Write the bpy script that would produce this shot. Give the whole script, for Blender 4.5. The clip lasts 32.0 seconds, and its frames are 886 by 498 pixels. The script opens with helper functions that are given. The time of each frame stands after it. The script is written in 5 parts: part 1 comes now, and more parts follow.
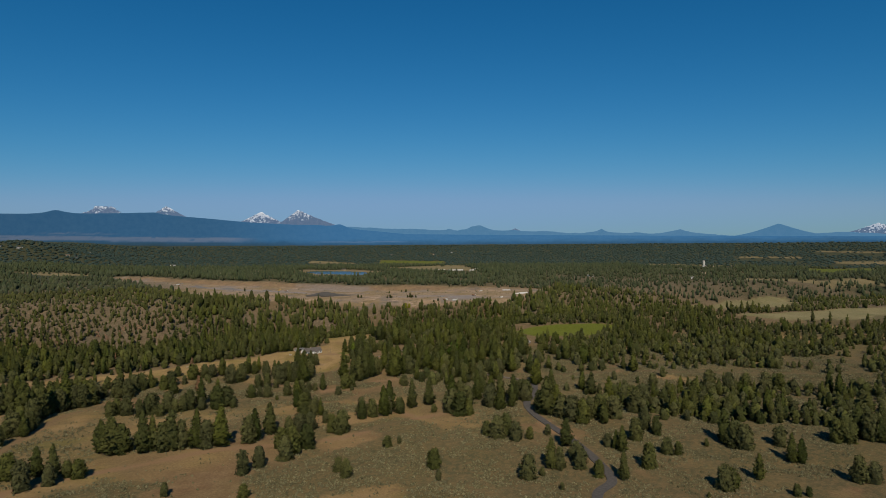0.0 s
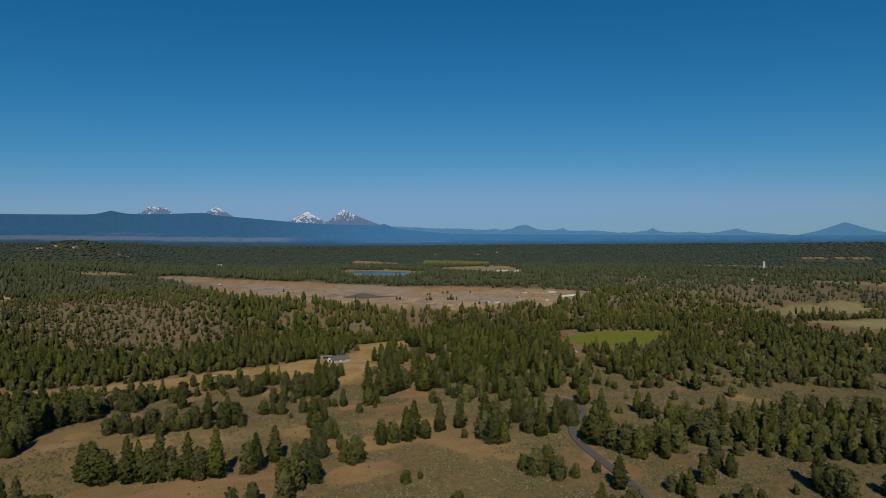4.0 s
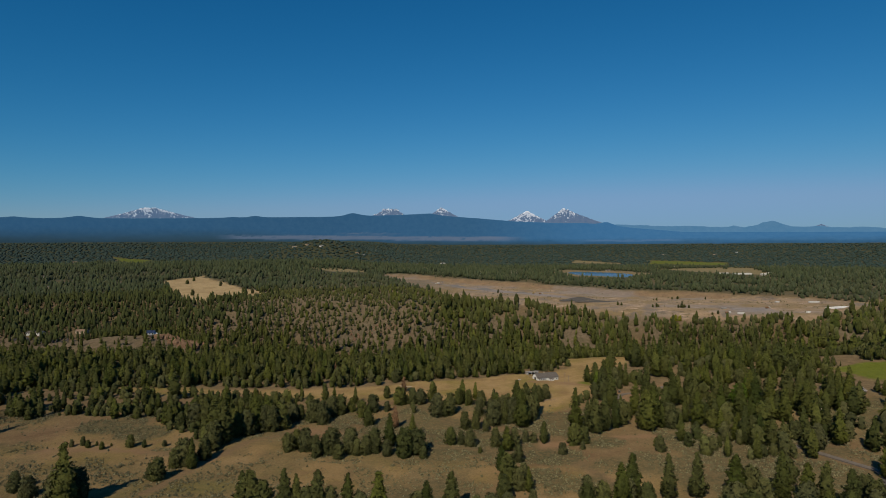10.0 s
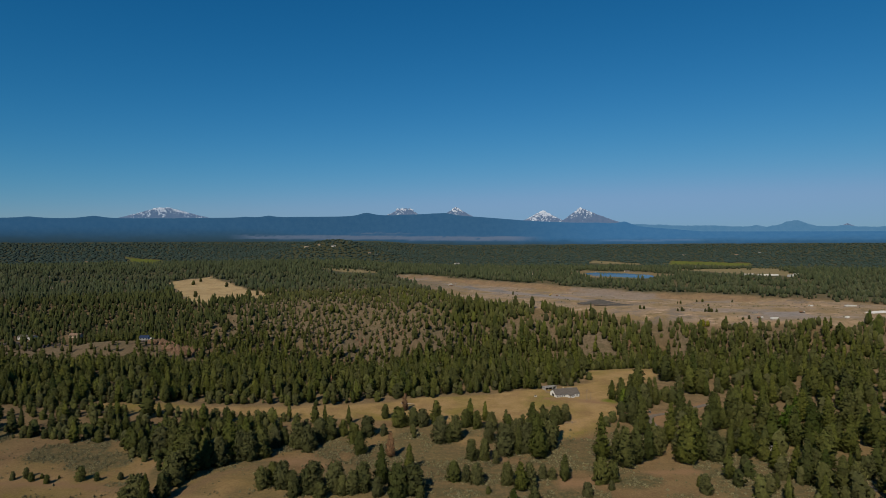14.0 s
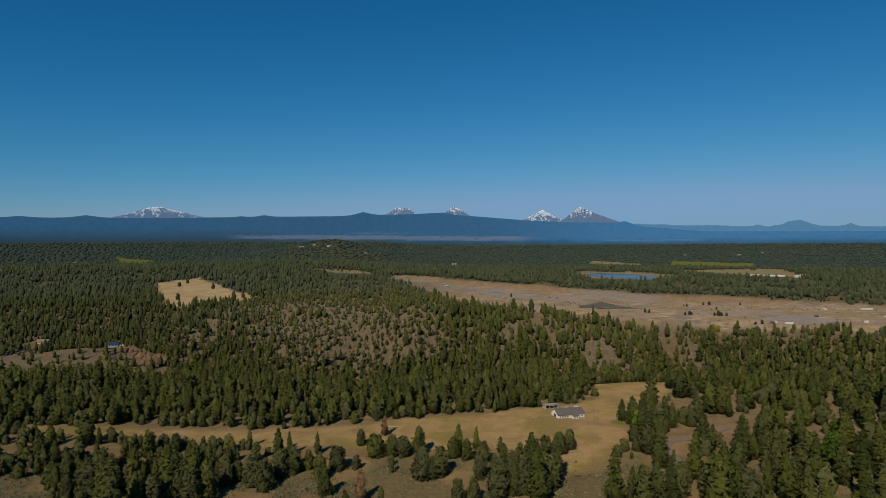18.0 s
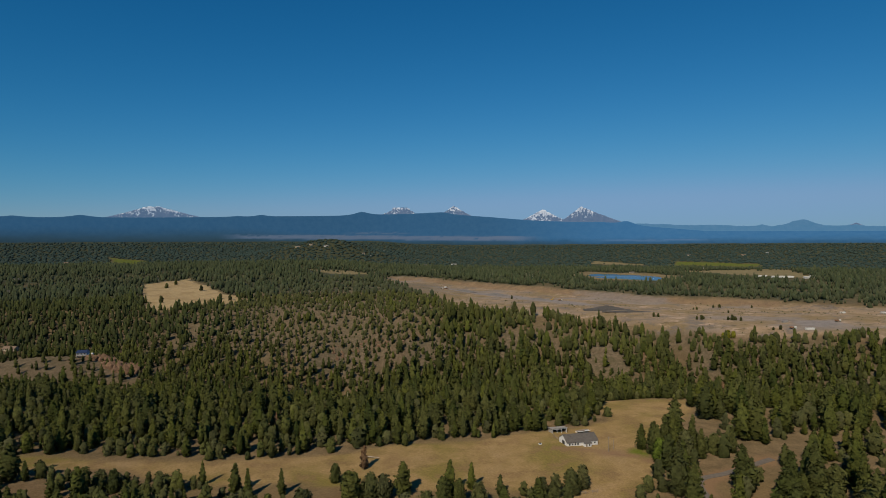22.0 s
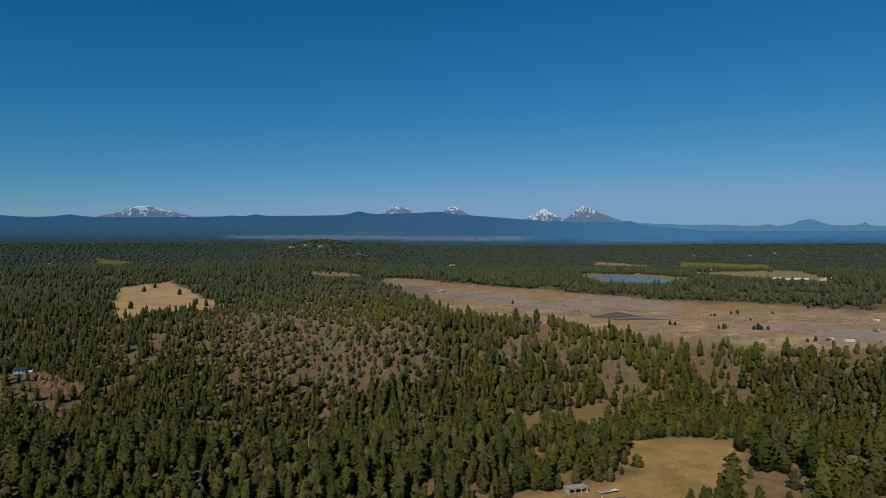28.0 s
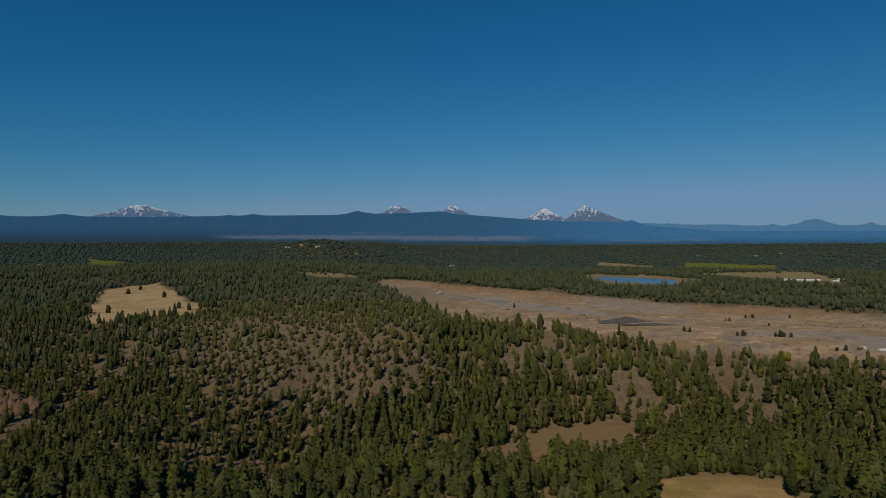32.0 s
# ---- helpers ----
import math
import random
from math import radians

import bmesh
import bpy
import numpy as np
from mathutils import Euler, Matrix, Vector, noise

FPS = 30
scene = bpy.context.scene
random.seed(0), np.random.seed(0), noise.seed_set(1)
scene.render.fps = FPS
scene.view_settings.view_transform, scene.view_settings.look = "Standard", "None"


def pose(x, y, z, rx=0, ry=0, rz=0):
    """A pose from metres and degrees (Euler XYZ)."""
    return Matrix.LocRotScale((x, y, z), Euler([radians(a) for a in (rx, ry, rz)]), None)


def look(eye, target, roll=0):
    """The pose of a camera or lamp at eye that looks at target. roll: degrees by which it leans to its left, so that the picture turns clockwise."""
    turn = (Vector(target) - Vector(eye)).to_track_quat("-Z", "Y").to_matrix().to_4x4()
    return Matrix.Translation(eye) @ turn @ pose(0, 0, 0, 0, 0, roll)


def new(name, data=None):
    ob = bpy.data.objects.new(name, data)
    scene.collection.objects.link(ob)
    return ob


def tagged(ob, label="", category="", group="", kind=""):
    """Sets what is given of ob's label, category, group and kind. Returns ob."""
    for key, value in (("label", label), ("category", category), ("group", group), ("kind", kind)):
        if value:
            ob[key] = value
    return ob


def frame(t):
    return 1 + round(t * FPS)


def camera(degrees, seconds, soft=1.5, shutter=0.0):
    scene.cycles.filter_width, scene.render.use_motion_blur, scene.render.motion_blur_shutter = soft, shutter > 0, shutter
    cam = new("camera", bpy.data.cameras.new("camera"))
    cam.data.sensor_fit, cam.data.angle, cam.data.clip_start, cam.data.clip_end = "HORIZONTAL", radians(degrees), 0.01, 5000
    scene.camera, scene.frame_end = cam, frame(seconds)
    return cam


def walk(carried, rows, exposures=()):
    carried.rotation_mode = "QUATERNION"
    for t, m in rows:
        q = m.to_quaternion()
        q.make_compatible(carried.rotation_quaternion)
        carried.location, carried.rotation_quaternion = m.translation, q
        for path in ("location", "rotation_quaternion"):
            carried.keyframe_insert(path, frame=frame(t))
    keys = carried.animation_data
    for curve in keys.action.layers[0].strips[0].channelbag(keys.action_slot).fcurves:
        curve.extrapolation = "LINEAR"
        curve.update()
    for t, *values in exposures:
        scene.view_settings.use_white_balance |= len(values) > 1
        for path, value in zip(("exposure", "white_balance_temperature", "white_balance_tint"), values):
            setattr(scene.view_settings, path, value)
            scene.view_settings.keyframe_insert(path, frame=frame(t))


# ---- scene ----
# ---------------------------------------------------------------- camera
cam = camera(71.6, 32.0, soft=0.9)
TILT, LEAN = -0.47, -0.34
# seconds, east, north, height above the pasture, heading
FLIGHT = [
    (0, -65.6, -150.2, 117.5, 26.14),
    (1, -57.5, -139.0, 117.6, 26.16),
    (2, -49.4, -127.6, 117.6, 26.14),
    (2.5, -45.2, -121.7, 117.7, 25.73),
    (3, -40.9, -115.7, 117.7, 24.7),
    (3.5, -36.8, -109.7, 117.8, 23.29),
    (4.5, -29.5, -97.7, 118.0, 20.35),
    (5.5, -23.3, -85.7, 118.3, 17.17),
    (6, -20.5, -79.7, 118.5, 15.46),
    (7, -15.1, -67.4, 118.8, 11.99),
    (8, -10.5, -54.9, 119.2, 8.43),
    (9, -6.8, -41.7, 119.5, 4.71),
    (9.5, -5.2, -35.0, 119.7, 2.87),
    (10, -3.8, -28.2, 119.8, 1.38),
    (10.5, -2.7, -21.2, 119.9, 0.42),
    (11, -1.8, -14.2, 119.9, -0.06),
    (11.5, -0.9, -7.1, 120.0, -0.16),
    (12, 0.0, 0.0, 120.0, -0.12),
    (14, 4.4, 28.3, 119.8, -0.06),
    (16, 8.0, 56.6, 119.6, -0.0),
    (18, 12.9, 86.0, 119.6, 0.02),
    (20, 15.8, 114.4, 119.5, 0.0),
    (22, 18.5, 143.5, 119.5, 0.0),
    (24, 21.6, 173.7, 120.0, 0.01),
    (26, 23.9, 204.3, 120.4, 0.04),
    (28, 26.7, 235.1, 120.7, 0.02),
    (30, 29.2, 265.8, 120.9, -0.0),
    (32, 31.4, 296.2, 120.9, -0.02)
]


def heading(x, y, z, yaw):
    a, b = radians(yaw), radians(TILT)
    way = Vector((math.sin(a) * math.cos(b), math.cos(a) * math.cos(b), math.sin(b)))
    eye = Vector((x, y, z))
    return look(eye, eye + way * 100, LEAN)


EXPOSURE = 0.0
walk(cam, [(t, heading(x, y, z, yaw)) for t, x, y, z, yaw in FLIGHT], [(0, EXPOSURE), (31.2, EXPOSURE), (32, EXPOSURE - 0.35)])

# ---------------------------------------------------------------- sky and sun
SUN_FROM, SUN_UP = 201.0, 38.0
SKY_TINT = ((0.076, 2.13), (0.738, 1.04), (1.283, 0.905))
SKY_CAP = (3.15, 5.6, 9.5)
world = bpy.data.worlds.new("sky")
scene.world = world
world.use_nodes = True
wt = world.node_tree
wt.nodes.clear()
sky = wt.nodes.new("ShaderNodeTexSky")
sky.sky_type = "NISHITA"
sky.sun_disc = False
sky.sun_elevation, sky.sun_rotation = radians(SUN_UP), radians(SUN_FROM)
sky.altitude, sky.air_density, sky.dust_density, sky.ozone_density = 900, 1.0, 0.6, 2.5
bg = wt.nodes.new("ShaderNodeBackground")
bg.inputs["Strength"].default_value = 0.06
wo = wt.nodes.new("ShaderNodeOutputWorld")
# deep dry-air blue: thin the red of the sky's light towards the zenith
split, join = wt.nodes.new("ShaderNodeSeparateColor"), wt.nodes.new("ShaderNodeCombineColor")
wt.links.new(sky.outputs[0], split.inputs[0])
for i, (gain, power) in enumerate(SKY_TINT):
    p, m = wt.nodes.new("ShaderNodeMath"), wt.nodes.new("ShaderNodeMath")
    p.operation, m.operation = "POWER", "MULTIPLY"
    p.inputs[1].default_value, m.inputs[1].default_value = power, gain
    wt.links.new(split.outputs[i], p.inputs[0])
    wt.links.new(p.outputs[0], m.inputs[0])
    c = wt.nodes.new("ShaderNodeMath")
    c.operation = "SMOOTH_MIN"
    c.inputs[1].default_value, c.inputs[2].default_value = SKY_CAP[i], SKY_CAP[i] * 0.4
    wt.links.new(m.outputs[0], c.inputs[0])
    wt.links.new(c.outputs[0], join.inputs[i])
wt.links.new(join.outputs[0], bg.inputs[0])
wt.links.new(bg.outputs[0], wo.inputs[0])

sun_data = bpy.data.lights.new("sun", "SUN")
sun_data.energy, sun_data.angle, sun_data.color = 3.6, radians(0.5), (1.0, 0.85, 0.64)
sun = new("sun", sun_data)
_a, _e = radians(SUN_FROM), radians(SUN_UP)
sun.matrix_world = look(Vector((math.sin(_a) * math.cos(_e), math.cos(_a) * math.cos(_e), math.sin(_e))) * 900, (0, 0, 0))

# ---------------------------------------------------------------- small tools
rng = np.random.default_rng(7)


def sst(a, b, v):
    t = np.clip((v - a) / (b - a), 0.0, 1.0)
    return t * t * (3 - 2 * t)


def hash2(ix, iy, seed):
    n = (ix.astype(np.int64) * 374761393 + iy.astype(np.int64) * 668265263 + seed * 1442695041) & 0xFFFFFFFF
    n = ((n ^ (n >> 13)) * 1274126177) & 0xFFFFFFFF
    n = n ^ (n >> 16)
    return (n & 0xFFFF) / 65535.0


def vnoise(x, y, size, seed=0):
    """Smooth noise from 0 to 1 with lumps of that size in metres."""
    x, y = np.asarray(x, float) / size, np.asarray(y, float) / size
    ix, iy = np.floor(x), np.floor(y)
    fx, fy = x - ix, y - iy
    fx, fy = fx * fx * (3 - 2 * fx), fy * fy * (3 - 2 * fy)
    a, b = hash2(ix, iy, seed), hash2(ix + 1, iy, seed)
    c, d = hash2(ix, iy + 1, seed), hash2(ix + 1, iy + 1, seed)
    return (a + (b - a) * fx) * (1 - fy) + (c + (d - c) * fx) * fy


def fbm(x, y, size, seed=0, octaves=4):
    v, k, w = 0.0, 0.5, 0.0
    for o in range(octaves):
        v, w = v + k * vnoise(x, y, size / 2 ** o, seed + 17 * o), w + k
        k *= 0.5
    return v / w


def inside(poly, x, y):
    """How far inside a polygon each point lies, in metres; negative outside."""
    x, y = np.asarray(x, float), np.asarray(y, float)
    hit, best = np.zeros(x.shape, bool), np.full(x.shape, 1e9)
    for (x0, y0), (x1, y1) in zip(poly, poly[1:] + poly[:1]):
        dx, dy = x1 - x0, y1 - y0
        t = np.clip(((x - x0) * dx + (y - y0) * dy) / (dx * dx + dy * dy), 0, 1)
        best = np.minimum(best, np.hypot(x - x0 - t * dx, y - y0 - t * dy))
        if dy:
            hit ^= ((y0 > y) != (y1 > y)) & (x < (y - y0) / dy * dx + x0)
    return np.where(hit, best, -best)


def near_line(line, x, y):
    best = np.full(np.shape(x), 1e9)
    for (x0, y0), (x1, y1) in zip(line, line[1:]):
        dx, dy = x1 - x0, y1 - y0
        t = np.clip(((x - x0) * dx + (y - y0) * dy) / (dx * dx + dy * dy), 0, 1)
        best = np.minimum(best, np.hypot(x - x0 - t * dx, y - y0 - t * dy))
    return best


def quick_mesh(name, verts, faces, mats, slots=None, tone=None, smooth=False, normals=None):
    """A mesh from arrays of corners and of triangles or quads."""
    me = bpy.data.meshes.new(name)
    n, k = faces.shape
    me.vertices.add(len(verts))
    me.vertices.foreach_set("co", np.ascontiguousarray(verts, np.float32).ravel())
    me.loops.add(n * k)
    me.loops.foreach_set("vertex_index", np.ascontiguousarray(faces, np.int32).ravel())
    me.polygons.add(n)
    me.polygons.foreach_set("loop_start", np.arange(n, dtype=np.int32) * k)
    if slots is not None:
        me.polygons.foreach_set("material_index", np.ascontiguousarray(slots, np.int32))
    me.polygons.foreach_set("use_smooth", np.full(n, smooth))
    for m in mats:
        me.materials.append(m)
    if tone is not None:
        me.attributes.new("tone", "FLOAT", "POINT").data.foreach_set("value", np.ascontiguousarray(tone, np.float32))
    if normals is not None:
        me.attributes.new("custom_normal", "FLOAT_VECTOR", "POINT").data.foreach_set("vector", np.ascontiguousarray(normals, np.float32).ravel())
    me.update(calc_edges=True)
    return me


# ---------------------------------------------------------------- the lie of the land
# outlines in plan, east and north in metres
QUARRY = [(-150, 2080), (60, 1960), (300, 1720), (480, 1480), (660, 1390), (800, 1200), (840, 1110), (790, 1040), (690, 960),
          (590, 905), (480, 925), (357, 1000), (214, 1112), (60, 1178), (-20, 1400), (-140, 1830)]
QUARRY_BACK = [(-150, 2080), (60, 1960), (300, 1720), (480, 1480), (660, 1390)]


def rim_line(x):
    return 1105 - 175 * sst(230, 560, x) + 90 * sst(600, 900, x) - 50 * sst(90, -30, x)


def height(x, y):
    x = np.asarray(x, float); y = np.asarray(y, float)
    near = 588 + 10 * np.sin(x * 0.013) + 8 * np.sin(x * 0.037 + 1.0) + 25 * sst(300, 450, x) - 10 * sst(500, 700, x)
    rim = rim_line(x) + 9 * np.sin(x * 0.045) + 6 * np.sin(x * 0.11 + 2)
    depth = 64 - 34 * sst(-90, -230, x) - 8 * sst(-230, -400, x) - 22 * sst(650, 1000, x)
    cut = sst(near, near + 165, y) * (1 - sst(rim - 205, rim, y))
    z = -depth * cut
    up = sst(-40, 60, y - rim)
    z = z + up * (4 + 13 * sst(110, -60, x)) * (1 - 0.5 * sst(1500, 2300, y))
    z = z + 9 * sst(1300, 2200, y)
    z = z + 17 * np.exp(-((x + 425) / 75) ** 2 - ((y - 835) / 50) ** 2)
    z = z - 12 * sst(-4, 42, inside(QUARRY, x, y)) * sst(330, 90, near_line(QUARRY_BACK, x, y))
    r = np.hypot(x, y - 60)
    z = z + 24 * sst(1500, 2600, r) * sst(-100, -500, x)
    z = z + 86 * np.exp(-((x + 590) / 290) ** 2 - ((y - 3350) / 300) ** 2)
    z = z + 106 * np.clip((r - 2900) / 1650, 0, 1) ** 1.45
    z = z + 1.2 * np.sin(x * 0.021 + 0.6) * np.sin(y * 0.017 + 1.1) + 0.6 * np.sin(x * 0.06 + y * 0.043)
    return z


BLOND = [(-716, 1644), (-702, 1894), (-601, 1715), (-418, 1391), (-336, 1255), (-423, 1145), (-447, 1114), (-580, 1356)]
CROP = [(374, 543), (425, 572), (523, 560), (544, 531), (502, 490), (435, 464), (381, 494)]
PASTURE = [(-290, 502), (-240, 492), (-164, 491), (-128, 482), (-66, 489), (20, 515), (83, 532), (128, 556), (132, 612), (171, 618), (200, 602),
           (180, 550), (150, 520), (136, 502), (128, 460), (92, 409), (66, 388), (68, 437), (-6, 439), (-59, 451), (-111, 452), (-154, 469), (-220, 460)]
MEADOW = [(-260, 340), (-200, 350), (-158, 340), (-97, 368), (-70, 340), (-5, 313), (40, 318), (30, 280), (-70, 262), (-110, 225),
          (-140, 190), (-220, 180), (-300, 260)]
TERRACE = [(32, 750), (45, 828), (85, 856), (125, 900), (165, 915), (217, 926), (210, 880), (151, 868), (110, 830), (88, 780), (70, 735)]
EAST_FIELD = [(1052, 873), (1227, 905), (1457, 905), (1330, 770), (1068, 610), (985, 570), (900, 650)]
EAST_STRIP = [(802, 528), (1108, 495), (1280, 480), (1100, 385), (914, 386), (805, 455)]
ROAD_MEADOW = [(250, 318), (345, 265), (465, 212), (515, 162), (462, 132), (413, 158), (294, 219), (236, 262)]
FAR_FIELDS = [
    [(799, 3324), (969, 3050), (940, 2960), (740, 3134)],
    [(1163, 3186), (1477, 2934), (1369, 2760), (1080, 2974)],
    [(926, 2502), (1400, 2600), (1160, 2035), (1110, 1950), (973, 2244)],
    [(-467, 2283), (-310, 2303), (-180, 2150), (-341, 2098)],
    [(-1586, 3105), (-1330, 2951), (-1212, 2600), (-1400, 2800)],
    [(1731, 1005), (2019, 1030), (1949, 930), (1700, 940)],
    [(2790, 2100), (2870, 2170), (3060, 1930), (2970, 1860)],
    [(2675, 1354), (2418, 1483), (2146, 1275), (2319, 1139)],
    [(2822, 1603), (2926, 1666), (3170, 1419), (2983, 1311)],
    [(3340, 2010), (3400, 2060), (3540, 1770), (3460, 1730)],
    [(1560, 1120), (1660, 1190), (1780, 1010), (1690, 950)],
    [(2080, 2080), (2160, 2160), (2420, 1800), (2330, 1740)],
    [(2560, 1010), (2680, 1060), (2880, 760), (2740, 720)],
]
POND = [(496, 2030), (505, 2199), (581, 2270), (690, 2090), (634, 1910), (560, 1985)]
POND_MEADOW = [(440, 2010), (460, 2260), (560, 2480), (760, 2330), (790, 2100), (680, 1880), (560, 1930)]
ROAD = [(60, -60), (95, 20), (122, 72), (143, 86), (153, 110), (160, 132), (166, 155), (174, 199), (184, 222), (205, 245), (224, 270), (229, 283)]
LANE = [(229, 283), (221, 300), (210, 326), (200, 345), (170, 385), (146, 408), (141, 423), (146, 450), (165, 462), (198, 479)]
TRACKS = [
    [(-141, 270), (-131, 310), (-112, 350), (-90, 372), (-60, 366), (-10, 335), (40, 322), (90, 340), (140, 352)],
    [(-126, 198), (-80, 213), (-23, 222), (43, 216), (75, 226), (105, 232), (150, 236), (190, 236)],
    [(-236, 333), (-190, 336), (-150, 330), (-120, 325)],
    [(229, 290), (260, 300), (330, 285), (400, 240), (470, 195)],
    [(84, 500), (120, 488), (150, 462)],
    [(-20, 445), (10, 380), (60, 352), (80, 300), (100, 240)],
]


GRAVEL_RUN = [(-60, 1720), (63, 1669), (151, 1569), (235, 1440), (270, 1376)]
PAD = [(526, 1040), (599, 1055), (581, 985), (505, 974)]
BLUFF = [(-640, 905), (-500, 890), (-430, 860), (-395, 850), (-330, 850), (-310, 800), (-370, 760), (-470, 770), (-640, 820)]
GULLY = [(168, 1075), (172, 1050), (178, 1025), (176, 1000)]
SAGE_BEDS = [(154, 342, 17), (66, 314, 16), (54, 286, 14), (100, 336, 15), (243, 262, 16), (49, 171, 24), (27, 148, 18), (118, 165, 18), (90, 137, 22), (118, 112, 18),
             (208, 112, 22), (232, 92, 20), (318, 138, 20), (275, 62, 20), (-187, 369, 20), (-215, 380, 22), (-10, 166, 14)]
GROVE = [(-330, 400), (-200, 398), (-160, 370), (-146, 335), (-128, 338), (-98, 385), (-95, 430), (-120, 448), (-330, 455)]


# ---------------------------------------------------------------- materials
class Nodes:
    """A short way to write a node material."""

    def __init__(self, name, rough=0.85, spec=0.25):
        self.m = bpy.data.materials.new(name)
        self.m.use_nodes = True
        self.t = self.m.node_tree
        self.b = self.t.nodes["Principled BSDF"]
        self.b.inputs["Roughness"].default_value = rough
        self.b.inputs["Specular IOR Level"].default_value = spec
        self.b.inputs["Diffuse Roughness"].default_value = 0.9
        self.geo = None

    def n(self, kind, **sets):
        node = self.t.nodes.new(kind)
        for k, v in sets.items():
            node.inputs[k.replace("_", " ")].default_value = v
        return node

    def link(self, a, b):
        self.t.links.new(a, b)

    def place(self):
        if self.geo is None:
            self.geo = self.n("ShaderNodeNewGeometry")
        return self.geo.outputs["Position"]

    def noise(self, scale, detail=4.0, rough=0.6, local=False):
        node = self.n("ShaderNodeTexNoise", Scale=scale, Detail=detail, Roughness=rough)
        if local:
            self.link(self.n("ShaderNodeTexCoord").outputs["Object"], node.inputs["Vector"])
        else:
            self.link(self.place(), node.inputs["Vector"])
        return node.outputs["Fac"]

    def attr(self, name):
        node = self.n("ShaderNodeAttribute")
        node.attribute_name = name
        return node.outputs["Fac"]

    def ramp(self, fac, *stops):
        node = self.n("ShaderNodeValToRGB")
        el = node.color_ramp.elements
        while len(el) < len(stops):
            el.new(0.5)
        for e, (p, c) in zip(el, stops):
            e.position, e.color = p, (c, c, c, 1) if isinstance(c, (int, float)) else (*c, 1)
        self.link(fac, node.inputs[0])
        return node.outputs[0]

    def mix(self, fac, a, b, how="MIX"):
        node = self.n("ShaderNodeMix")
        node.data_type, node.blend_type = "RGBA", how
        for v, s in ((fac, node.inputs[0]), (a, node.inputs[6]), (b, node.inputs[7])):
            if isinstance(v, (int, float)):
                s.default_value = v
            elif isinstance(v, tuple):
                s.default_value = (*v, 1)
            else:
                self.link(v, s)
        return node.outputs[2]

    def math(self, how, a, b=0.0):
        node = self.n("ShaderNodeMath")
        node.operation = how
        for v, s in ((a, node.inputs[0]), (b, node.inputs[1])):
            if isinstance(v, (int, float)):
                s.default_value = v
            else:
                self.link(v, s)
        return node.outputs[0]

    def color(self, c):
        if isinstance(c, tuple):
            self.b.inputs["Base Color"].default_value = (*c, 1)
        else:
            self.link(c, self.b.inputs["Base Color"])
        return self

    def bump(self, h, strength=0.4, distance=0.1):
        node = self.n("ShaderNodeBump", Strength=strength, Distance=distance)
        self.link(h, node.inputs["Height"])
        self.link(node.outputs[0], self.b.inputs["Normal"])
        return self


